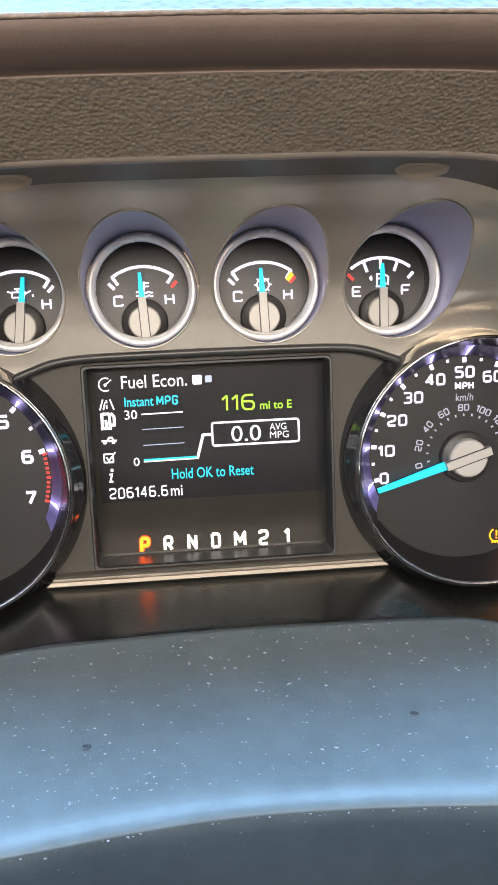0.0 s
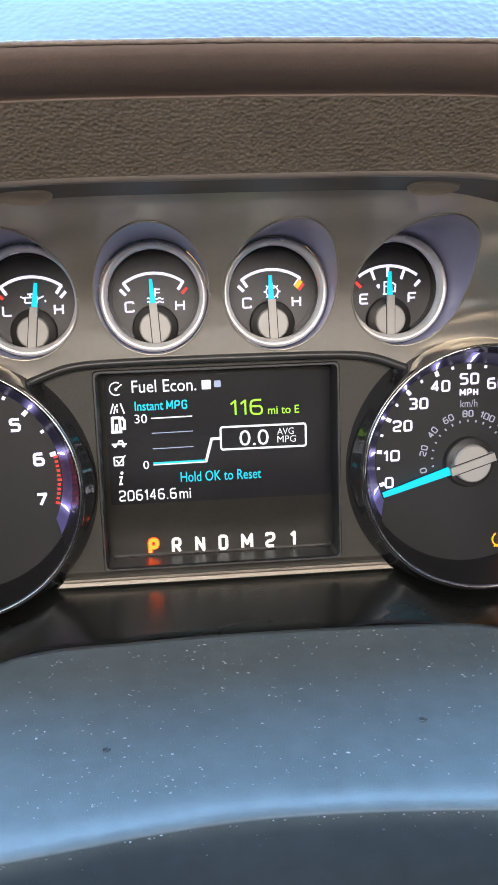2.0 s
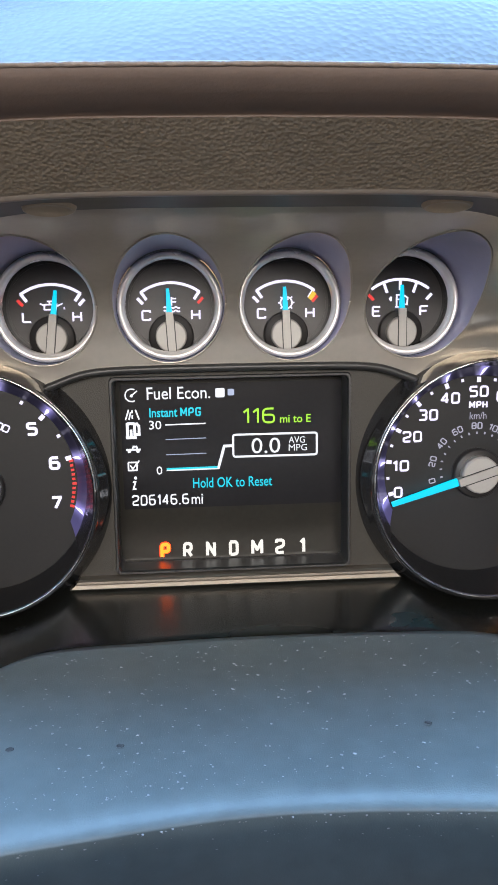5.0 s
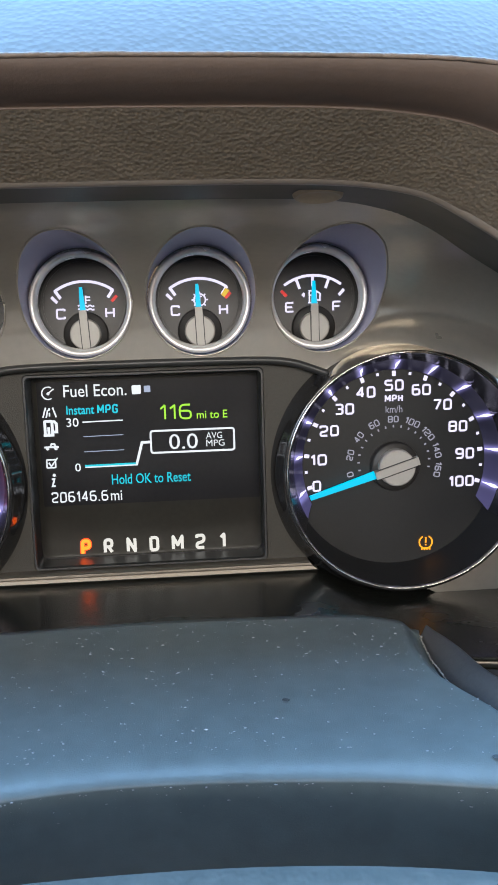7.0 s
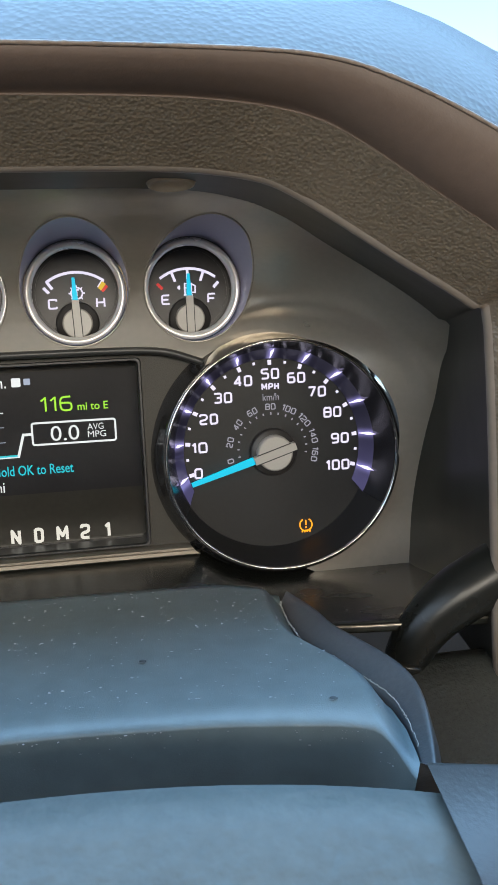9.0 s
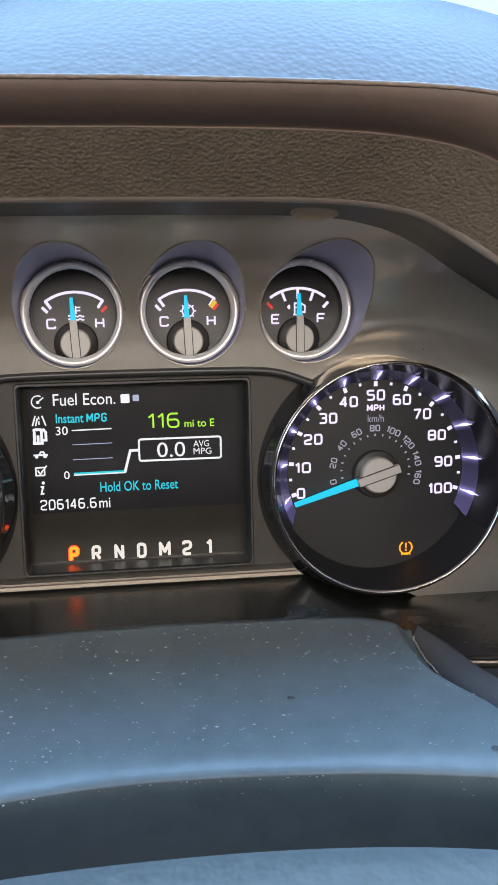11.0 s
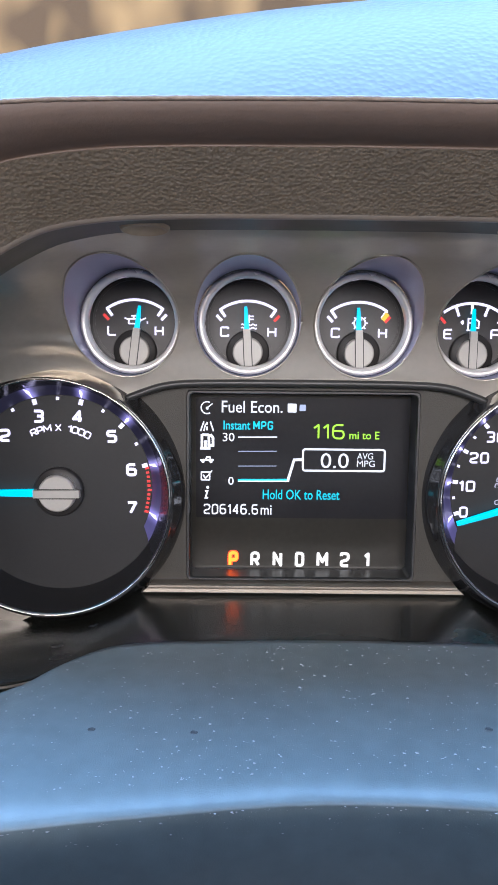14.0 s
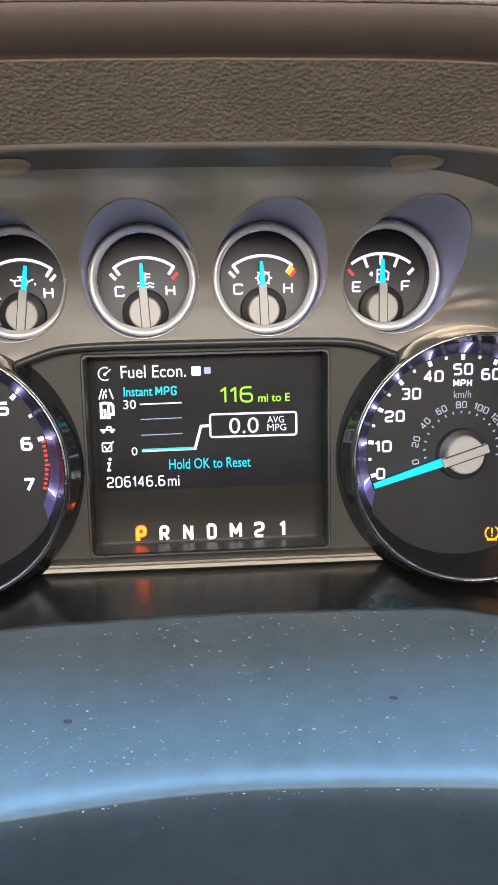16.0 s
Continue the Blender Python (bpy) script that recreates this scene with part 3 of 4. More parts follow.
# ---- small gauges ----
def small_gauge(name, cx, letters, ends, needle, label, extra):
    g = thing(name, (cx, 0, 0), label, "gauge", "small gauges in a row")
    cz = 0.0592
    part("bezel_ring", lathe([(0.0177, -0.0075), (0.0178, -0.0106), (0.0182, -0.0121), (0.0189, -0.0130), (0.0196, -0.0133), (0.0203, -0.0128), (0.0208, -0.0116), (0.0210, -0.0100), (0.0211, -0.0060)], 96, 0, cz, 1.02), M_RING, g, "broad satin chrome ring", True)
    part("wall", lathe([(0.0179, -0.0100), (0.0180, -0.002), (0.0181, 0.0016)], 72, 0, cz, 1.02), M_BLACK, g, "", True)
    part("dial_face", lathe([(0.0195, 0.0012), (0.0170, 0.0012), (0.0169, 0.0008), (0.00001, 0.0008)], 72, 0, cz, 1.02), M_FACE_IN, g)
    hz = 0.0468
    y = 0.0003
    part("scale_arc", stroke(arc(0, hz + 0.0010, 0.0205, 54, 126, 30), 0.0011, y), M_WHITE, g)
    for sgn, colour in zip((-1, 1), ends):
        a = radians(90 - sgn * 44)
        c, s = math.cos(a), math.sin(a)
        part("end_mark", stroke([(0.0160 * c, hz + 0.0016 + 0.0160 * s), (0.0192 * c, hz + 0.0016 + 0.0192 * s)], 0.0012, y), colour, g)
        if not extra == "fuel":
            a = radians(90 - sgn * 35)
            c, s = math.cos(a), math.sin(a)
            part("scale_mark", stroke([(0.0168 * c, hz + 0.0010 + 0.0168 * s), (0.0206 * c, hz + 0.0010 + 0.0206 * s)], 0.0012, y), M_WHITE, g)
    if extra == "fuel":
        for d in (-20, 0, 20):
            a = radians(90 - d)
            c, s = math.cos(a), math.sin(a)
            part("scale_mark", stroke([(0.0160 * c, hz + 0.0010 + 0.0160 * s), (0.0203 * c, hz + 0.0010 + 0.0203 * s)], 0.0011, y), M_WHITE, g)
    if extra == "trans":
        part("warm_mark", stroke(arc(0, hz + 0.0010, 0.0182, 49.5, 55.5, 4), 0.0034, y - 0.0003), M_YELLOW, g)
    for ch, x in zip(letters, (-0.0099, 0.0102)):
        digits("letter", ch, x, 0.0553, 0.0044, y, M_WHITE, g, 0.0039, 0.17, 0.16)
    zi = 0.0597
    if extra == "oil":
        icon_paths = [[(-0.0028, zi - 0.0014), (0.0018, zi - 0.0014), (0.0022, zi + 0.0006), (-0.0026, zi + 0.0006), (-0.0028, zi - 0.0014)], [(0.0020, zi - 0.0002), (0.0046, zi + 0.0010)], [(-0.0026, zi + 0.0002), (-0.0044, zi + 0.0010)], [(-0.0006, zi + 0.0006), (-0.0006, zi + 0.0018)], [(-0.0016, zi + 0.0019), (0.0006, zi + 0.0019)], [(0.0052, zi - 0.0004), (0.0052, zi - 0.0014)]]
    elif extra == "coolant":
        icon_paths = [[(0.0005, zi - 0.0006), (0.0005, zi + 0.0028)], [(0.0005, zi + 0.0022), (0.0024, zi + 0.0022)], [(0.0005, zi + 0.0009), (0.0024, zi + 0.0009)]]
        for dz in (-0.0014, -0.0028):
            icon_paths.append([(-0.0028 + 0.0066 * i / 14, zi + dz + 0.0003 * math.sin(i * 1.35)) for i in range(15)])
    elif extra == "trans":
        icon_paths = [arc(0.0004, zi - 0.0002, 0.0024, 0, 360, 20)] + [[(0.0004 + r * math.cos(a), zi - 0.0002 + r * math.sin(a)) for r in (0.0024, 0.0034)] for a in [k * math.pi / 4 for k in range(8)]] + [[(0.0004, zi - 0.0014), (0.0004, zi + 0.0012)], [(-0.0006, zi + 0.0012), (0.0014, zi + 0.0012)]]
    else:
        icon_paths = [[(-0.0014, zi - 0.0026), (-0.0014, zi + 0.0022), (0.0014, zi + 0.0022), (0.0014, zi - 0.0026)], [(-0.0020, zi - 0.0027), (0.0020, zi - 0.0027)], [(-0.0013, zi + 0.0004), (0.0013, zi + 0.0004)], [(0.0016, zi + 0.0020), (0.0032, zi + 0.0010), (0.0030, zi - 0.0018), (0.0018, zi - 0.0016)], [(-0.0045, zi + 0.0006), (-0.0036, zi + 0.0014)], [(-0.0045, zi + 0.0006), (-0.0036, zi - 0.0002)], [(-0.0037, zi + 0.0012), (-0.0037, zi)]]
    icon("symbol", icon_paths, M_WHITE, g, 0.0006).location.y = y + 0.0002
    part("cap_base", lathe([(0.0092, 0.0006), (0.0091, -0.0010), (0.0086, -0.0016), (0.00001, -0.0016)], 48, 0, hz), M_KNOB_DARK, g, "", True)
    part("cap", lathe([(0.0064, -0.0014), (0.0063, -0.0034), (0.0058, -0.0040), (0.00001, -0.0040)], 48, 0, hz), M_KNOB, g, "pale grey pivot cap", False)
    a = radians(90 - needle)
    c, s = math.cos(a), math.sin(a)

    def along(r, o):
        return (r * c - o * s, hz + r * s + o * c)

    part("cap_bar", plate([along(-0.0064, -0.0015), along(-0.0064, 0.0015), along(0.0098, 0.0015), along(0.0098, -0.0015)], -0.0047, 0.0024), M_KNOB, g)
    for o in (-0.0017, 0.0017):
        part("cap_groove", stroke([along(-0.0062, o), along(0.0068, o)], 0.0004, -0.0042, 0.0004), M_SATIN, g)
    part("needle", plate([along(0.0088, -0.0012), along(0.0088, 0.0012), along(0.0192, 0.0006), along(0.0192, -0.0006)], -0.0032, 0.0010), M_NEEDLE, g, "glowing cyan needle")
    return g


small_gauge("oil_pressure_gauge", -0.0722, "LH", (M_RED, M_WHITE), 7, "round oil pressure gauge with chrome ring and cyan needle", "oil")
small_gauge("coolant_temperature_gauge", -0.0243, "CH", (M_WHITE, M_RED), -3, "round coolant temperature gauge with chrome ring and cyan needle", "coolant")
small_gauge("transmission_temperature_gauge", 0.0228, "CH", (M_WHITE, M_RED), -2, "round transmission temperature gauge with chrome ring, cyan needle", "trans")
small_gauge("fuel_gauge", 0.0708, "EF", (M_RED, M_WHITE), 0, "round fuel gauge reading half full, chrome ring, cyan needle", "fuel")


# ---- large dials ----
HUB = -0.0017


def large_dial(name, cx, label):
    g = thing(name, (cx, 0, -0.0128), label, "gauge", "large dials")
    part("bezel", lathe([(0.0570, -0.0090), (0.0555, -0.0150), (0.0538, -0.0190), (0.0520, -0.0222), (0.0516, -0.0240), (0.0509, -0.0245), (0.0502, -0.0238), (0.0500, -0.0215)], 160, squash=0.98), M_DCHROME, g, "glossy black chrome bezel", True)
    part("bezel_edge", lathe([(0.0509, -0.0244), (0.0504, -0.0252), (0.0498, -0.0250), (0.0495, -0.0235)], 160, squash=0.98), M_CHROME, g, "thin chrome edge", True)
    part("wall", lathe([(0.0496, -0.0238), (0.0478, -0.0120), (0.0462, -0.0030), (0.0458, 0.0010)], 128), M_FACE, g, "", True)
    part("dial_face", lathe([(0.0465, 0.0008), (0.0425, 0.0008), (0.00001, 0.0008)], 128), M_FACE, g, "matte black dial face")
    rows = []
    for r, y in ((0.0452, -0.0075), (0.0461, -0.0110), (0.0474, -0.0160), (0.0488, -0.0215), (0.0494, -0.0238)):
        rows.append([(r * math.cos(radians(a)), y, r * math.sin(radians(a))) for a in [-29 + 238 * i / 120 for i in range(121)]])
    part("upper_wall", grid(rows), M_CONE, g, "satin black wall above the lit ring", True)
    rows = []
    for r, y in ((0.0407, 0.0005), (0.0420, -0.0015), (0.0434, -0.0037), (0.0446, -0.0056), (0.0454, -0.0073)):
        k = (r - 0.0407) / 0.0047
        ends = (-25 - 4 * k, 205 + 4 * k)
        rows.append([((r - 0.0002) * math.cos(radians(a)), y - 0.0002, (r - 0.0002) * math.sin(radians(a))) for a in [ends[0] + (ends[1] - ends[0]) * i / 120 for i in range(121)]])
    part("light_ring", grid(rows), M_VIOLET if cx > 0 else M_VIOLET_TACHO, g, "violet ring round the scale, light put into its emission", True)
    # Pale arc laid on the bezel in place of its gloss reflection.
    rows = []
    for r, y in ((0.0536, -0.0196), (0.0522, -0.0226), (0.0509, -0.0242), (0.0500, -0.0249)):
        row = []
        for i in range(61):
            a = (28 if cx > 0 else 42) + (1.0 if cx > 0 else 1.0) * 110 * i / 60
            k = min(1, 6 * min(i, 60 - i) / 60)
            row.append(((0.0500 + (r - 0.0500) * k) * math.cos(radians(a)), y - 0.0003, (0.0500 + (r - 0.0500) * k) * math.sin(radians(a))))
        rows.append(row)
    part("bezel_trim", grid(rows), M_SHEEN, g, "champagne arc imitating a reflection on the glossy bezel", True)
    part("cap_base", lathe([(0.0108, 0.0006), (0.0107, -0.0020), (0.0100, -0.0028), (0.00001, -0.0028)], 64, 0, HUB), M_KNOB_DARK, g, "", True)
    part("cap", lathe([(0.0081, -0.0026), (0.0080, -0.0056), (0.0074, -0.0064), (0.00001, -0.0064)], 64, 0, HUB), M_KNOB, g, "pale grey pivot cap")
    return g


def dial_needle(g, deg, length):
    a = radians(deg)
    c, s = math.cos(a), math.sin(a)

    def along(r, o):
        return (r * c - o * s, HUB + r * s + o * c)

    part("cap_bar", plate([along(-0.0098, -0.0017), along(-0.0098, 0.0017), along(0.0100, 0.0017), along(0.0100, -0.0017)], -0.0069, 0.0036), M_KNOB, g)
    for o in (-0.0020, 0.0020):
        part("cap_groove", stroke([along(-0.0078, o), along(0.0082, o)], 0.0004, -0.0067, 0.0005), M_SATIN, g)
    part("needle", plate([along(0.0098, -0.0017), along(0.0098, 0.0017), along(length, 0.0010), along(length, -0.0010)], -0.0045, 0.0014), M_NEEDLE, g, "glowing cyan needle")


def ray_mark(name, g, r0, r1, deg, w, material, y=0.0003):
    c, s = math.cos(radians(deg)), math.sin(radians(deg))
    return part(name, stroke([(r0 * c, r0 * s), (r1 * c, r1 * s)], w, y), material, g)


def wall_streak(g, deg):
    """A glowing sliver imitating a glint on a dial wall, lying on its slope."""
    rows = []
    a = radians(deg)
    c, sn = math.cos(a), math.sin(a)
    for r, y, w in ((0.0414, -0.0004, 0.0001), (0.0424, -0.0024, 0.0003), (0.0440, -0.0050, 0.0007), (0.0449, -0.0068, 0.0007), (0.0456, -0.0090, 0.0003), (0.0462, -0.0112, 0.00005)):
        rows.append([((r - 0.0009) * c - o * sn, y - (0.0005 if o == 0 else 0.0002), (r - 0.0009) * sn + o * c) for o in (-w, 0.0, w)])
    return part("light_slot", grid(rows), M_STREAK, g, "glowing sliver imitating a streak of light on the dial wall")


speedo = large_dial("speedometer", 0.1055, "large black speedometer with lit white numerals and cyan needle")
for k in range(21):
    deg = 195 - 10.5 * k
    major = k % 2 == 0
    ray_mark("tick", speedo, 0.0376 if major else 0.0384, 0.0398 if major else 0.0396, deg, 0.0016 if major else 0.0011, M_WHITE)
    if major:
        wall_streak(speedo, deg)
for k, (nx, nz) in enumerate(((0.0712, -0.0222), (0.0722, -0.0106), (0.0770, 0.0020), (0.0838, 0.0112), (0.0932, 0.0182), (0.1056, 0.0208), (0.1176, 0.0184), (0.1270, 0.0116), (0.1340, 0.0018), (0.1372, -0.0104), (0.1358, -0.0228))):
    digits("numeral", str(k * 10), nx - 0.1055, nz + 0.0128, 0.0049, 0.0003, M_WHITE, speedo, (0.0038, 0.0072 if k == 1 else 0.0084, 0.0112)[len(str(k * 10)) - 1], 0.17, 0.2)
digits("unit", "MPH", 0.0, 0.0279, 0.0031, 0.0003, M_WHITE, speedo, 0.0080, 0.2, 0.2)
writing("unit", "km/h", 0.0, 0.0232, 0.0032, 0.0003, M_DIM, speedo, 0.0074, 0.002)
for k in range(9):
    deg = 192 - 25.3 * k
    c, s = math.cos(radians(deg)), math.sin(radians(deg))
    digits("small_numeral", str(k * 20), 0.0199 * c, -0.0008 + 0.0196 * s, 0.0029, 0.0003, M_DIM, speedo, (0.0022, 0.0047, 0.0067)[len(str(k * 20)) - 1], 0.15, 0.2, turn=deg - 90)
for k in range(17):
    ray_mark("small_tick", speedo, 0.0152, 0.0162, 192 - 12.65 * k, 0.0006, M_DIM)
dial_needle(speedo, 197.5, 0.0398)
warn = [arc(0.0142, -0.0370, 0.0029, 118, 300, 14), arc(0.0142, -0.0370, 0.0029, 62, -120, 14), [(0.0122, -0.0397), (0.0162, -0.0397)], [(0.0142, -0.0348), (0.0142, -0.0372)], [(0.0142, -0.0379), (0.0142, -0.0385)]]
warn += [[(0.0124 + 0.0012 * k, -0.0397), (0.0124 + 0.0012 * k, -0.0405)] for k in range(4)]
icon("tyre_warning_light", warn, M_ORANGE, speedo, 0.0006)["label"] = "lit orange tyre pressure warning symbol"

tacho = large_dial("tachometer", -0.1058, "large black tachometer with lit numerals and red zone")
for k in range(15):
    deg = 195 - 15 * k
    if deg < 14:
        continue
    major = k % 2 == 0
    ray_mark("tick", tacho, 0.0374 if major else 0.0382, 0.0398 if major else 0.0396, deg, 0.0018 if major else 0.0013, M_WHITE)
for k in range(8):
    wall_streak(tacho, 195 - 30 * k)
for k in range(8):
    deg = 195 - 30 * k
    c, s = math.cos(radians(deg)), math.sin(radians(deg))
    digits("numeral", str(k), 0.0326 * c, -0.0004 + 0.0326 * s, 0.0057, 0.0003, M_WHITE, tacho, 0.0047, 0.21, 0.2)
for k in range(11):
    deg = 13 - 2.85 * k
    ray_mark("red_zone_mark", tacho, 0.0384, 0.0402 if k in (0, 5, 10) else 0.0397, deg, 0.0010, M_RED)
for ch, deg in zip("RPMX1000", (113, 107, 100, 90, 79.5, 74.5, 68.5, 62.5)):
    c, s = math.cos(radians(deg)), math.sin(radians(deg))
    digits("unit_letter", ch, 0.0272 * c, 0.0272 * s - 0.0010, 0.0032, 0.0003, M_WHITE, tacho, 0.0029 if ch not in "1M" else (0.0018 if ch == "1" else 0.0036), 0.17, 0.2, turn=deg - 90)
dial_needle(tacho, 180.5, 0.0398)

# ---- hood, brow and dashboard ----
LIP = [(0, 0, 0.0885), (0.35, 0.055, 0.0878), (0.48, 0.078, 0.0848), (0.55, 0.090, 0.0795), (0.72, 0.118, 0.0620), (0.86, 0.1425, 0.0465), (0.90, 0.1470, 0.0400), (1, 0.1500, -0.075)]
BACK = [(0, 0, 0.0880), (0.35, 0.058, 0.0875), (0.48, 0.084, 0.0850), (0.55, 0.098, 0.0812), (0.72, 0.131, 0.0645), (0.86, 0.1620, 0.0420), (0.90, 0.1680, 0.0320), (1, 0.1625, -0.075)]
GROOVE = [(0, 0, 0.1035), (0.35, 0.055, 0.1027), (0.48, 0.080, 0.1000), (0.55, 0.095, 0.0955), (0.72, 0.122, 0.0790), (0.86, 0.1500, 0.0610), (0.90, 0.1620, 0.0500), (1, 0.1680, -0.075)]
RIM = [(0, 0, 0.1118), (0.35, 0.055, 0.1112), (0.48, 0.083, 0.1100), (0.55, 0.099, 0.1070), (0.72, 0.126, 0.0960), (0.86, 0.1560, 0.0790), (0.90, 0.1740, 0.0660), (1, 0.1950, -0.075)]


def crest(x):
    return interp([(-0.30, 0.118), (-0.20, 0.124), (-0.14, 0.1285), (-0.105, 0.1335), (-0.075, 0.1400), (-0.045, 0.1456), (-0.015, 0.1500), (0.015, 0.1530), (0.05, 0.1542), (0.09, 0.1503), (0.131, 0.1388), (0.16, 0.126), (0.22, 0.116), (0.3, 0.112)], x)[0]


NS = 161
SS = [-1 + 2 * i / (NS - 1) for i in range(NS)]


def ring(keys, y, grow=0.0):
    out = []
    for s in SS:
        x, z = interp(keys, abs(s))
        out.append((math.copysign(x + grow * (x > 0.09), s) if s else 0.0, y, z + grow))
    return out


hood = thing("instrument_hood", (0, 0, 0), "dark brown grained plastic hood over the instruments", "dashboard hood")
part("inner_wall", grid([ring(BACK, -0.010), ring(BACK, -0.050), ring(LIP, -0.1275, 0.0004)]), M_WALL, hood, "inner wall of hood, shade put into its near-black colour", True)
part("lip", grid([ring(LIP, -0.1270, 0.0004), ring(LIP, -0.1290, -0.0001), ring(LIP, -0.1308, 0.0001), ring(LIP, -0.1318, 0.0010)]), M_LIP, hood, "thin satin lip edge, highlight put into its pale colour", True)
mix = lambda a, b, t: [tuple(p * (1 - t) + q * t for p, q in zip(u, v)) for u, v in zip(a, b)]
L1, G1 = ring(LIP, -0.1318, 0.0010), ring(GROOVE, -0.1500)
part("brow_face", grid([mix(L1, G1, t) for t in [i / 10 for i in range(11)]]), M_BROW, hood, "leather-grained brown brow face", True)
R1 = ring(RIM, -0.1640)
rim_rows = [G1, [(x, y + 0.0010, z + 0.0004) for x, y, z in G1], [(x, y + 0.0004, z + 0.0009) for x, y, z in G1], [(x, y - 0.0016, z + 0.0011) for x, y, z in G1]]
rim_rows += [[(x, y - 0.004 * math.sin(math.pi * t), z) for x, y, z in mix(rim_rows[3], R1, t)] for t in (0.3, 0.6, 0.85, 1.0)]
part("brow_rim", grid(rim_rows), M_RIM, hood, "smooth dark brown rim of brow", True)


edge_path = [(x, y - 0.0002, z - 0.0002) for x, y, z in R1]
part("brow_edge", tube(edge_path, [0.0006 + 0.0002 * noise.noise(Vector((i * 0.9, 0, 0))) for i in range(len(edge_path))], 10), M_EDGE, hood, "grained edge between brow and dash top, highlights put into its tan colour", True)


def dash_rows():
    rows = [R1]
    for t in (0.02, 0.06, 0.12, 0.2, 0.3, 0.4, 0.5, 0.6, 0.7, 0.8, 0.9, 1.0):
        row = []
        for (x, y, z) in R1:
            ex = x * (1 + 0.35 * t)
            y1 = -0.10
            zt = crest(ex)
            zz = z + (zt - z) * (1 - (1 - t) ** 1.7)
            row.append((ex, y + (y1 - y) * t, zz))
        rows.append(row)
    last = rows[-1]
    for d, drop in ((0.03, 0.002), (0.08, 0.012), (0.2, 0.03), (0.5, 0.06)):
        rows.append([(x * (1 + d), y + d, z - drop) for x, y, z in last])
    return rows


part("dash_top", grid(dash_rows()), M_DASH, hood, "leather-grained dash top lit blue by the sky", True)
for x in (-0.0548, 0.0548):
    part("hood_dimple", lathe([(0.0074, 0.0006), (0.0070, -0.0003), (0.0064, -0.0005), (0.0056, 0.0002), (0.0042, 0.0007), (0.00001, 0.0009)], 40, 0, 0, 0.62), M_DIMPLE, hood, "oval moulded dimple under the lip, warm glow put into its colour", True).matrix_local = Matrix.Translation((x, -0.1130, 0.0869)) @ Matrix.Rotation(radians(72), 4, "X")

# ---- ledge and lower dash ----
FRONT = [(-0.26, -0.122), (-0.16, -0.120), (-0.102, -0.111), (-0.087, -0.101), (-0.075, -0.085), (-0.067, -0.0785), (-0.03, -0.0750), (0.0, -0.0742), (0.03, -0.0747), (0.062, -0.0765), (0.076, -0.086), (0.086, -0.104), (0.1, -0.117), (0.16, -0.123), (0.26, -0.125)]
ledge_rows = [[] for _ in range(9)]
for i in range(241):
    x = -0.26 + 0.52 * i / 240
    fy = interp([(a, b) for a, b in FRONT], x)[0]
    under = 0.0562**2 - min(0.0, abs(x) - 0.1058) ** 2
    g = min(1.0, max(0.0, (0.0128 + math.sqrt(max(under, 0.0)) - 0.0540) / 0.0140))
    for row, p in zip(ledge_rows, ((x, 0.01, -0.0538 - 0.0130 * g), (x, -0.022, -0.0540 - 0.0130 * g), (x, -0.030, -0.0540 - 0.0122 * g), (x, (fy - 0.03) / 2, -0.0540 - 0.006 * g), (x, fy + 0.006, -0.0540 - 0.0005 * g), (x, fy + 0.0012, -0.0540), (x, fy, -0.0547), (x, fy + 0.0004, -0.0570), (x, fy + 0.010, -0.0600))):
        row.append(p)
ledge = thing("lower_trim", (0, 0, 0), "glossy black ledge below the instruments, column notch", "trim panel")
part("ledge", grid(ledge_rows), M_LEDGE, ledge, "", True)
# Thin pale tube added as the highlight along the ledge front.
rim_path = [tuple(Vector(p) + Vector((0, -0.0003, 0.0002))) for p in ledge_rows[6]]
part("ledge_edge", tube(rim_path, 0.00045, 8), M_SHEEN, ledge, "thin bright tube imitating the highlight on the ledge's front edge", True)
bol = [[(-0.28 + 0.56 * i / 40, y, z) for i in range(41)] for y, z in ((-0.10, -0.080), (-0.116, -0.068), (-0.126, -0.0675), (-0.134, -0.074), (-0.144, -0.12), (-0.150, -0.30))]
bolster = thing("knee_bolster", (0, 0, 0), "grained dark plastic lower dash panel with a seam", "dash panel")
part("panel", grid(bol), M_BOLSTER, bolster, "", True)
part("seam", tube([(-0.28 + 0.56 * i / 40, -0.1165, -0.0684) for i in range(41)], 0.0006, 8), M_WALL, bolster, "thin dark seam along the top", True)

# ---- steering column shroud ----
FAR = [(-1, -0.092, -0.158), (-0.85, -0.079, -0.143), (-0.7, -0.063, -0.1255), (-0.35, -0.030, -0.1210), (0, 0.0, -0.1198), (0.35, 0.032, -0.1208), (0.7, 0.0615, -0.1235), (0.85, 0.0720, -0.1290), (1, 0.0786, -0.1345)]
NEAR = [(-1, -0.112, -0.2135), (-0.85, -0.088, -0.2080), (-0.5, -0.05, -0.2005), (0, -0.005, -0.1945), (0.5, 0.045, -0.1982), (0.75, 0.0735, -0.2045), (0.86, 0.0815, -0.2078), (0.93, 0.0865, -0.2130), (1, 0.0900, -0.2210)]
WAIST = [(0, 0.0), (0.19, -0.0030), (0.366, -0.0036), (0.48, -0.0009), (0.583, 0.0028), (0.686, 0.0052), (0.777, 0.0050), (0.897, 0.0027), (1, 0.0)]


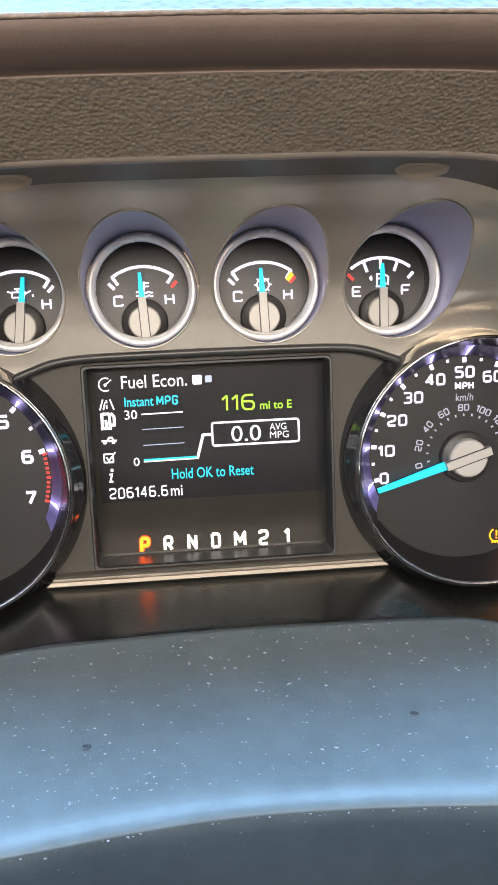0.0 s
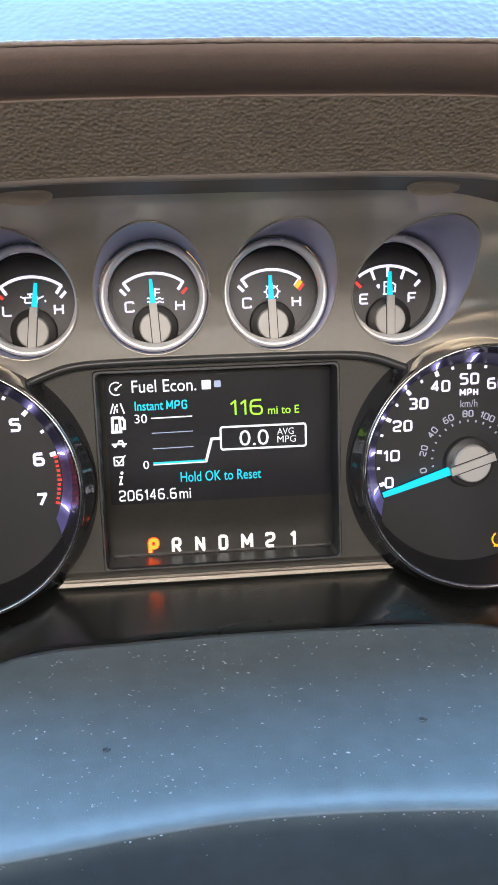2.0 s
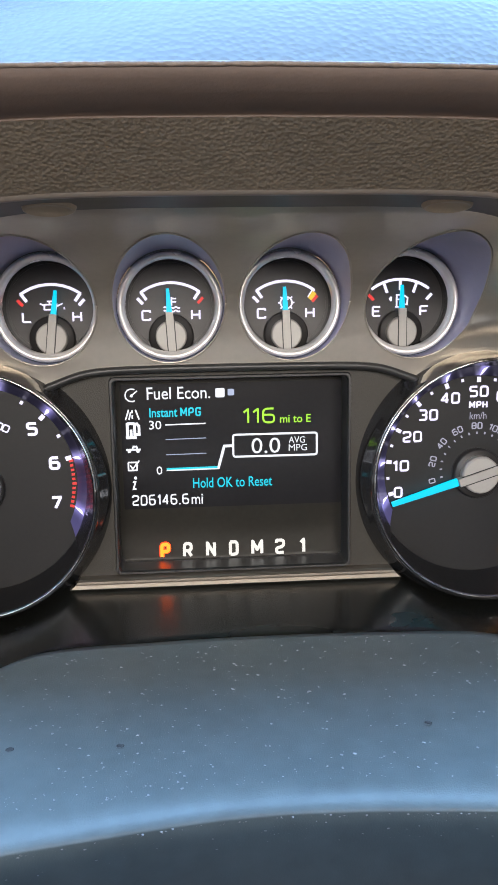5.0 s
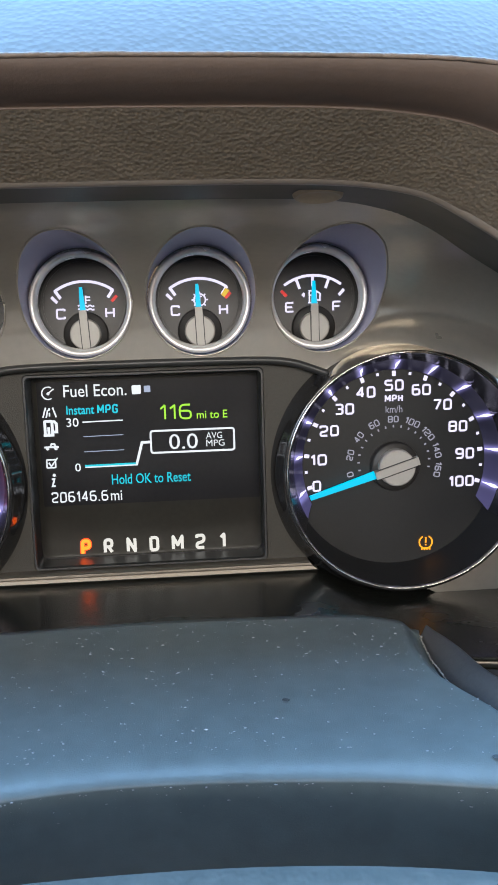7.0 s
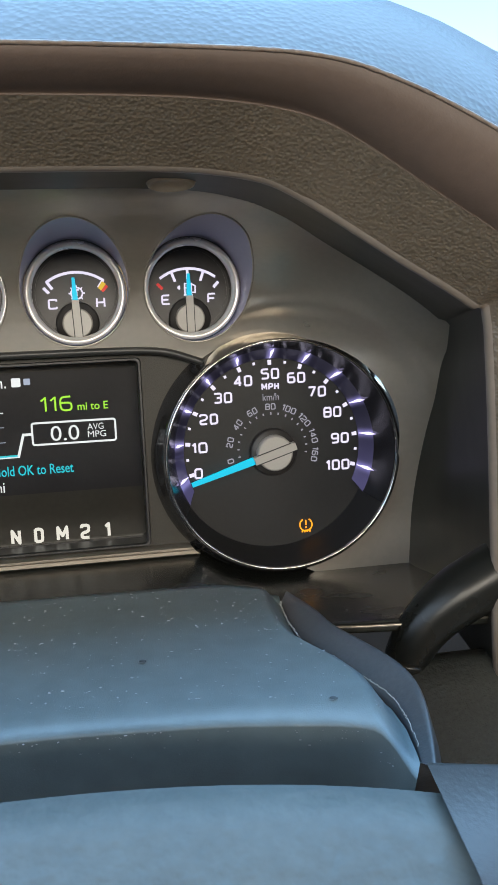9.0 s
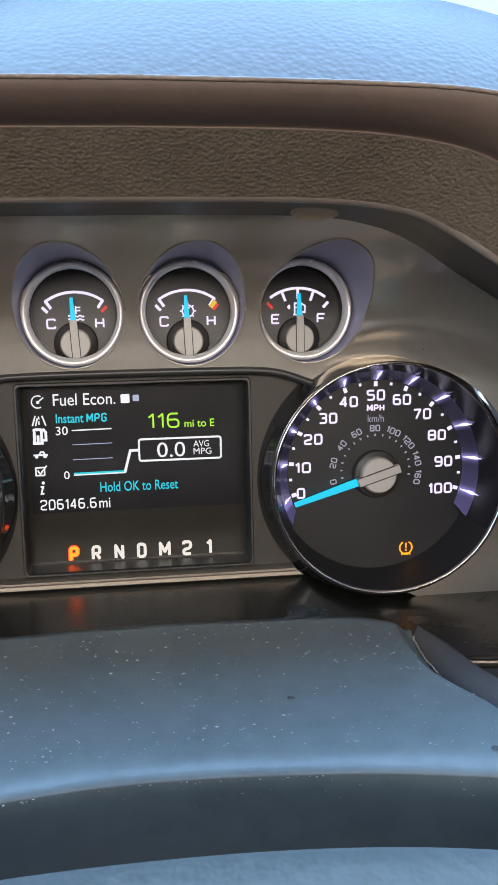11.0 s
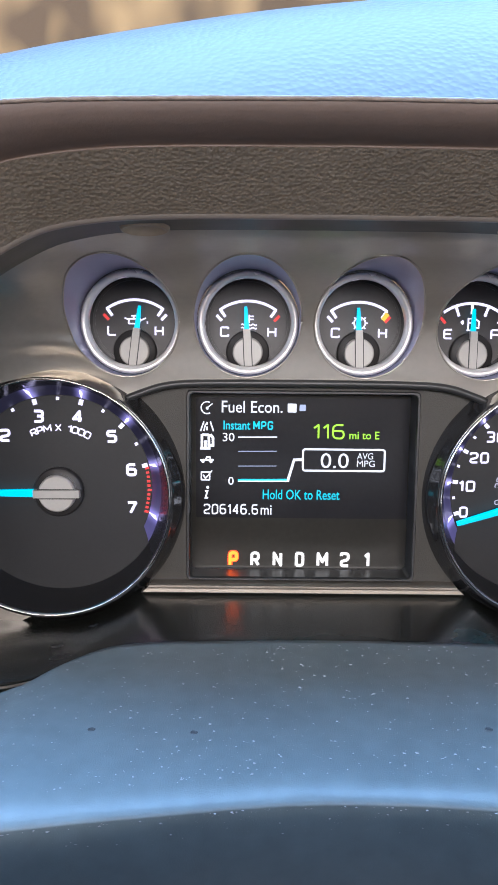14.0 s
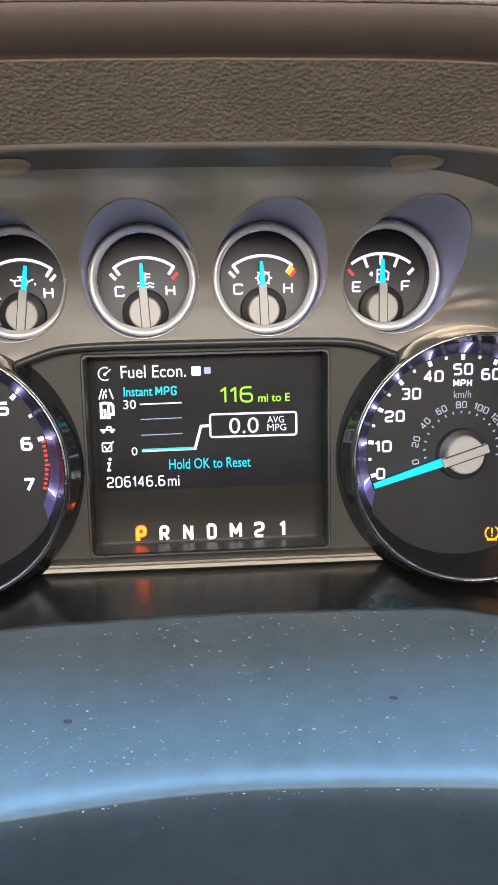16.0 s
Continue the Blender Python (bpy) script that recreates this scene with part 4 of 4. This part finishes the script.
def shroud_rows():
    rows = []
    us = [-1 + 2 * i / 120 for i in range(121)]
    def row(fn):
        rows.append([fn(u) for u in us])
    def base(u, t):
        f, n = interp(FAR, u), interp(NEAR, u)
        edge = smoothstep(0.88, 1.0, abs(u)) if u > 0 else smoothstep(0.8, 1.0, -u)
        z = -0.0345 - 0.0055 * t - 0.0050 * edge * t - 0.0035 * edge
        bulge = interp(WAIST, t)[0] * smoothstep(0.45, 1.0, u)
        return (f[0] + (n[0] - f[0]) * t + bulge, f[1] + (n[1] - f[1]) * t, z)
    row(lambda u: (base(u, 0)[0], base(u, 0)[1] + 0.004, -0.075))
    row(lambda u: (base(u, 0)[0], base(u, 0)[1] + 0.0012, -0.0365))
    for t in (0, 0.03, 0.1, 0.2, 0.3, 0.4, 0.5, 0.6, 0.7, 0.8, 0.88):
        row(lambda u: base(u, t))
    for dt, dz in ((0.92, -0.0003), (0.955, -0.0010), (0.978, -0.0018), (0.993, -0.0026), (0.9985, -0.0031), (1.0, -0.0034), (0.9996, -0.0037), (0.998, -0.0045), (0.985, -0.012), (0.95, -0.03), (0.9, -0.08)):
        row(lambda u: (base(u, min(dt, 1))[0], base(u, dt)[1], base(u, 0.88)[2] + dz))
    return rows


SHROUD = shroud_rows()
shroud = thing("steering_column_cover", (0, 0, 0), "dusty dark grey plastic steering column cover", "column cover")
part("upper_shell", grid(SHROUD), M_COVER, shroud, "", True)
IN = [(0, 0.0788, -0.1335, -0.0382), (0.12, 0.0780, -0.1420, -0.0390), (0.24, 0.0782, -0.1520, -0.0400), (0.36, 0.0797, -0.1655, -0.0412), (0.48, 0.0838, -0.1760, -0.0420), (0.6, 0.0884, -0.1845, -0.0428), (0.72, 0.0920, -0.1935, -0.0437), (0.84, 0.0928, -0.2020, -0.0450), (0.93, 0.0918, -0.2120, -0.0465), (1, 0.0900, -0.2210, -0.0490)]
OUT = [(0, 0.0850, -0.1262, -0.0400), (0.12, 0.0905, -0.1330, -0.0420), (0.24, 0.0930, -0.1440, -0.0425), (0.36, 0.0962, -0.1540, -0.0435), (0.48, 0.1005, -0.1630, -0.0445), (0.6, 0.1038, -0.1740, -0.0452), (0.72, 0.1050, -0.1850, -0.0462), (0.84, 0.1035, -0.1975, -0.0480), (0.93, 0.0992, -0.2110, -0.0500), (1, 0.0940, -0.2240, -0.0520)]
boot_rows = []
for w, lift in ((0.0, -0.012), (0.02, -0.0014), (0.06, -0.0002), (0.2, 0.0014), (0.4, 0.0040), (0.52, 0.0054), (0.58, 0.0055), (0.64, 0.0046), (0.76, 0.0012), (0.92, -0.0040), (1.0, -0.0100), (1.02, -0.03)):
    row = []
    for i in range(61):
        t = i / 60
        v = Vector(interp(IN, t)).lerp(Vector(interp(OUT, t)), w * 0.86)
        row.append((v.x, v.y, v.z + lift * (0.5 + 0.5 * smoothstep(0, 0.3, t)) * (1 - 0.6 * smoothstep(0.8, 1.0, t))))
    boot_rows.append(row)
part("lever_boot", grid(boot_rows), M_RUBBER, shroud, "worn black rubber boot at column slot", True)
rng = random.Random(8)
worn = [tuple(Vector(interp(IN, 0.01 + 0.93 * i / 150)) + Vector((rng.uniform(-0.0003, 0.0002), rng.uniform(-0.0003, 0.0003), 0.0006 + 0.0008 * smoothstep(40, 70, i) + rng.uniform(-0.0002, 0.0001)))) for i in range(151)]
part("worn_edge", tube(worn, [0.00008 + 0.00026 * rng.random() ** 2 * (1.2 - i / 150) for i in range(151)], 8), M_WORN, shroud, "pale worn edge of cover")
lever = thing("gear_lever", (0.12, -0.12, -0.0927), "black column gear lever rising from its boot", "gear lever")
LEVER = [(0, -0.010, 0.012, -0.050, 0.0068), (0.2, 0.0005, 0.0, 0.012, 0.0070), (0.35, 0.004, 0.0, 0.027, 0.0076), (0.5, 0.011, 0.0, 0.0375, 0.0086), (0.65, 0.0215, -0.001, 0.0460, 0.0098), (0.8, 0.036, -0.003, 0.0545, 0.0100), (1, 0.080, -0.010, 0.0820, 0.0095)]
lv = [interp(LEVER, i / 40) for i in range(41)]
part("shaft", tube([p[:3] for p in lv[12:]], [p[3] for p in lv[12:]], 28), M_LEVER, lever, "", True)
part("lower_sleeve", tube([p[:3] for p in lv[:14]], [p[3] + 0.0003 for p in lv[:14]], 28), M_LEVER, lever, "", True)

# ---- steering wheel hub ----
wheel = thing("steering_wheel_hub", (0, -0.25, -0.0383), "grey grained steering wheel hub pad with spoke", "steering wheel")
hub_rows = []
for y, z in ((0.030, -0.050), (0.0165, -0.020), (0.0120, 0.0065), (0.0085, 0.0090), (0.0, 0.0060), (-0.015, -0.0030), (-0.035, -0.0190), (-0.055, -0.0400), (-0.07, -0.07)):
    hub_rows.append([(-0.084 + 0.168 * i / 30, y - 0.006 * (abs(i - 15) / 15) ** 2, z - 0.0062 * (abs(i - 15) / 15) ** 2.5) for i in range(31)])
part("hub_pad", grid(hub_rows), M_HUB, wheel, "", True)
for sx in (-1, 1):
    rows = [[(sx * (0.0815 + 0.05 * u), y - 0.004 * u, z - 0.006 * u) for u in [i / 8 for i in range(9)]] for y, z in ((0.022, -0.05), (0.0125, -0.002), (0.0095, 0.0052), (0.0060, 0.0066), (-0.015, -0.0005), (-0.035, -0.0150), (-0.055, -0.036), (-0.07, -0.07))]
    part("spoke", grid(rows), M_SPOKE, wheel, "dark plastic spoke", True)

# ---- dust on the column cover ----


def shroud_at(i, j):
    return Vector(SHROUD[i][j])


def dust(name, count, r0, r1, material, label, seed):
    rng = random.Random(seed)
    bm = bmesh.new()
    for _ in range(count):
        i = rng.uniform(3, 12.6) if rng.random() < 0.86 else rng.uniform(19, 20.8)
        j = rng.uniform(4, 116)
        a, b = int(i), int(j)
        p = shroud_at(a, b).lerp(shroud_at(a + 1, b), i - a).lerp(shroud_at(a, b + 1).lerp(shroud_at(a + 1, b + 1), i - a), j - b)
        r = r0 + (r1 - r0) * rng.random() ** 5
        m = Matrix.Translation(p + Vector((0, 0, r * 0.2))) @ Matrix.Rotation(rng.uniform(0, 6), 4, "Z") @ Matrix.Diagonal((r * rng.uniform(0.7, 1.6), r, r * 0.5, 1))
        bmesh.ops.create_icosphere(bm, subdivisions=1, radius=1, matrix=m)
    return tagged(part(name, bm, material), label, "dust", kind="stuff")


dust("dust_specks", 2000, 0.00006, 0.00036, M_DUST, "pale dust specks scattered on the column cover", 3)
for x, y in ((0.0355, -0.1695), (-0.037, -0.172), (0.077, -0.1985), (-0.062, -0.171)):
    z = -0.0343 - 0.0055 * (y + 0.121) / -0.087
    tagged(part("dark_spot", lathe([(0.0010, 0.0), (0.0008, -0.00012), (0.0005, -0.00005), (0.00001, -0.00003)], 16), M_STAIN), "small dark round mark on the column cover", "stain", "marks on the column cover").matrix_world = Matrix.Translation((x, y, z - 0.0001)) @ Matrix.Rotation(radians(-90), 4, "X")

# ---- cab shell and outside ----


def slab(name, a, b, material, label, category):
    bm = bmesh.new()
    m = Matrix.Translation((Vector(a) + Vector(b)) / 2) @ Matrix.Diagonal((*(abs(q - p) for p, q in zip(a, b)), 1))
    bmesh.ops.create_cube(bm, size=1, matrix=m)
    return tagged(part(name, bm, material), label, category, kind="structure")


slab("ceiling", (-0.75, -2.0, 0.62), (0.95, -0.26, 0.68), M_CAB, "light cloth cab ceiling", "ceiling")
slab("wall_rear", (-0.75, -2.06, -0.8), (0.95, -2.0, 0.68), M_CAB, "cab rear wall", "wall")
slab("wall_left", (-0.80, -2.0, -0.8), (-0.75, 0.6, 0.10), M_CAB, "door panel below the window", "wall")
slab("wall_right", (0.95, -2.0, -0.8), (1.0, 0.6, 0.10), M_CAB, "door panel below the window", "wall")
slab("floor", (-0.75, -2.0, -0.86), (0.95, 0.6, -0.8), M_CAB, "cab floor", "floor")
slab("wall_front", (-0.75, 0.55, -0.8), (0.95, 0.6, 0.06), M_SATIN, "firewall below the windscreen", "wall")
bm = bmesh.new()
bmesh.ops.create_grid(bm, x_segments=4, y_segments=4, size=400, matrix=Matrix.Translation((0, 0, -1.6)))
M_GROUND = mat("dry_grass", (0.16, 0.115, 0.06), 0.9, 0.0, 0.4, 0.4)
tagged(part("ground", bm, M_GROUND), "dry straw-coloured ground outside", "ground", kind="structure")


def backdrop_mat():
    m = mat("straw_backdrop", (0.5, 0.36, 0.2), 0.9, 0.0, 0.0)
    n, l = m.node_tree.nodes, m.node_tree.links
    b = n["Principled BSDF"]
    tc, mp = n.new("ShaderNodeTexCoord"), n.new("ShaderNodeMapping")
    mp.inputs["Scale"].default_value = (2.2, 2.2, 1.5)
    t = n.new("ShaderNodeTexNoise")
    t.inputs["Scale"].default_value, t.inputs["Detail"].default_value = 1.0, 0.6
    r = n.new("ShaderNodeValToRGB")
    r.color_ramp.elements[0].position, r.color_ramp.elements[0].color = 0.36, (0.055, 0.034, 0.015, 1)
    r.color_ramp.elements[1].position, r.color_ramp.elements[1].color = 0.66, (0.19, 0.125, 0.055, 1)
    l.new(tc.outputs["Object"], mp.inputs["Vector"])
    l.new(mp.outputs["Vector"], t.inputs["Vector"])
    l.new(t.outputs["Fac"], r.inputs["Fac"])
    l.new(r.outputs["Color"], b.inputs["Base Color"])
    return m


back_rows = [[(-14 + 16.3 * i / 40, 9 - 0.02 * (i - 20) ** 2 * 0.3, z) for i in range(41)] for z in (-1.6, 0.5, 2.0, 4.2, 6.5)]
tagged(part("backdrop", grid(back_rows), backdrop_mat(), None, "", True), "sunlit straw-coloured hillside out of focus beyond the windscreen", "backdrop", kind="structure")

# ---- marks belong to their dial faces, lettering to the display ----
MARKS = {"scale_arc", "end_mark", "scale_mark", "warm_mark", "letter", "symbol", "tick", "numeral", "unit", "small_numeral", "small_tick", "red_zone_mark", "unit_letter", "tyre_warning_light"}
CAPS = {"cap_bar", "cap_groove"}
GLYPHS = {"title", "page_square", "page_square_small", "caption", "scale_top", "scale_bottom", "scale_line", "trace_line", "trace_bar", "value_box", "average_value", "average_unit", "range_value", "range_unit", "hint", "odometer", "odometer_unit", "gauge_icon", "road_icon", "pump_icon", "truck_icon", "check_icon", "info_icon"}
for ob in [o for o in scene.objects if o.parent and o.type == "MESH"]:
    base = ob.name.split(".")[0]
    host = "dial_face" if base in MARKS else "cap" if base in CAPS else "lcd" if base in GLYPHS else "bezel" if base == "bezel_edge" else ""
    if host:
        for sib in ob.parent.children:
            if sib.name.split(".")[0] == host:
                ob.parent = sib
                break
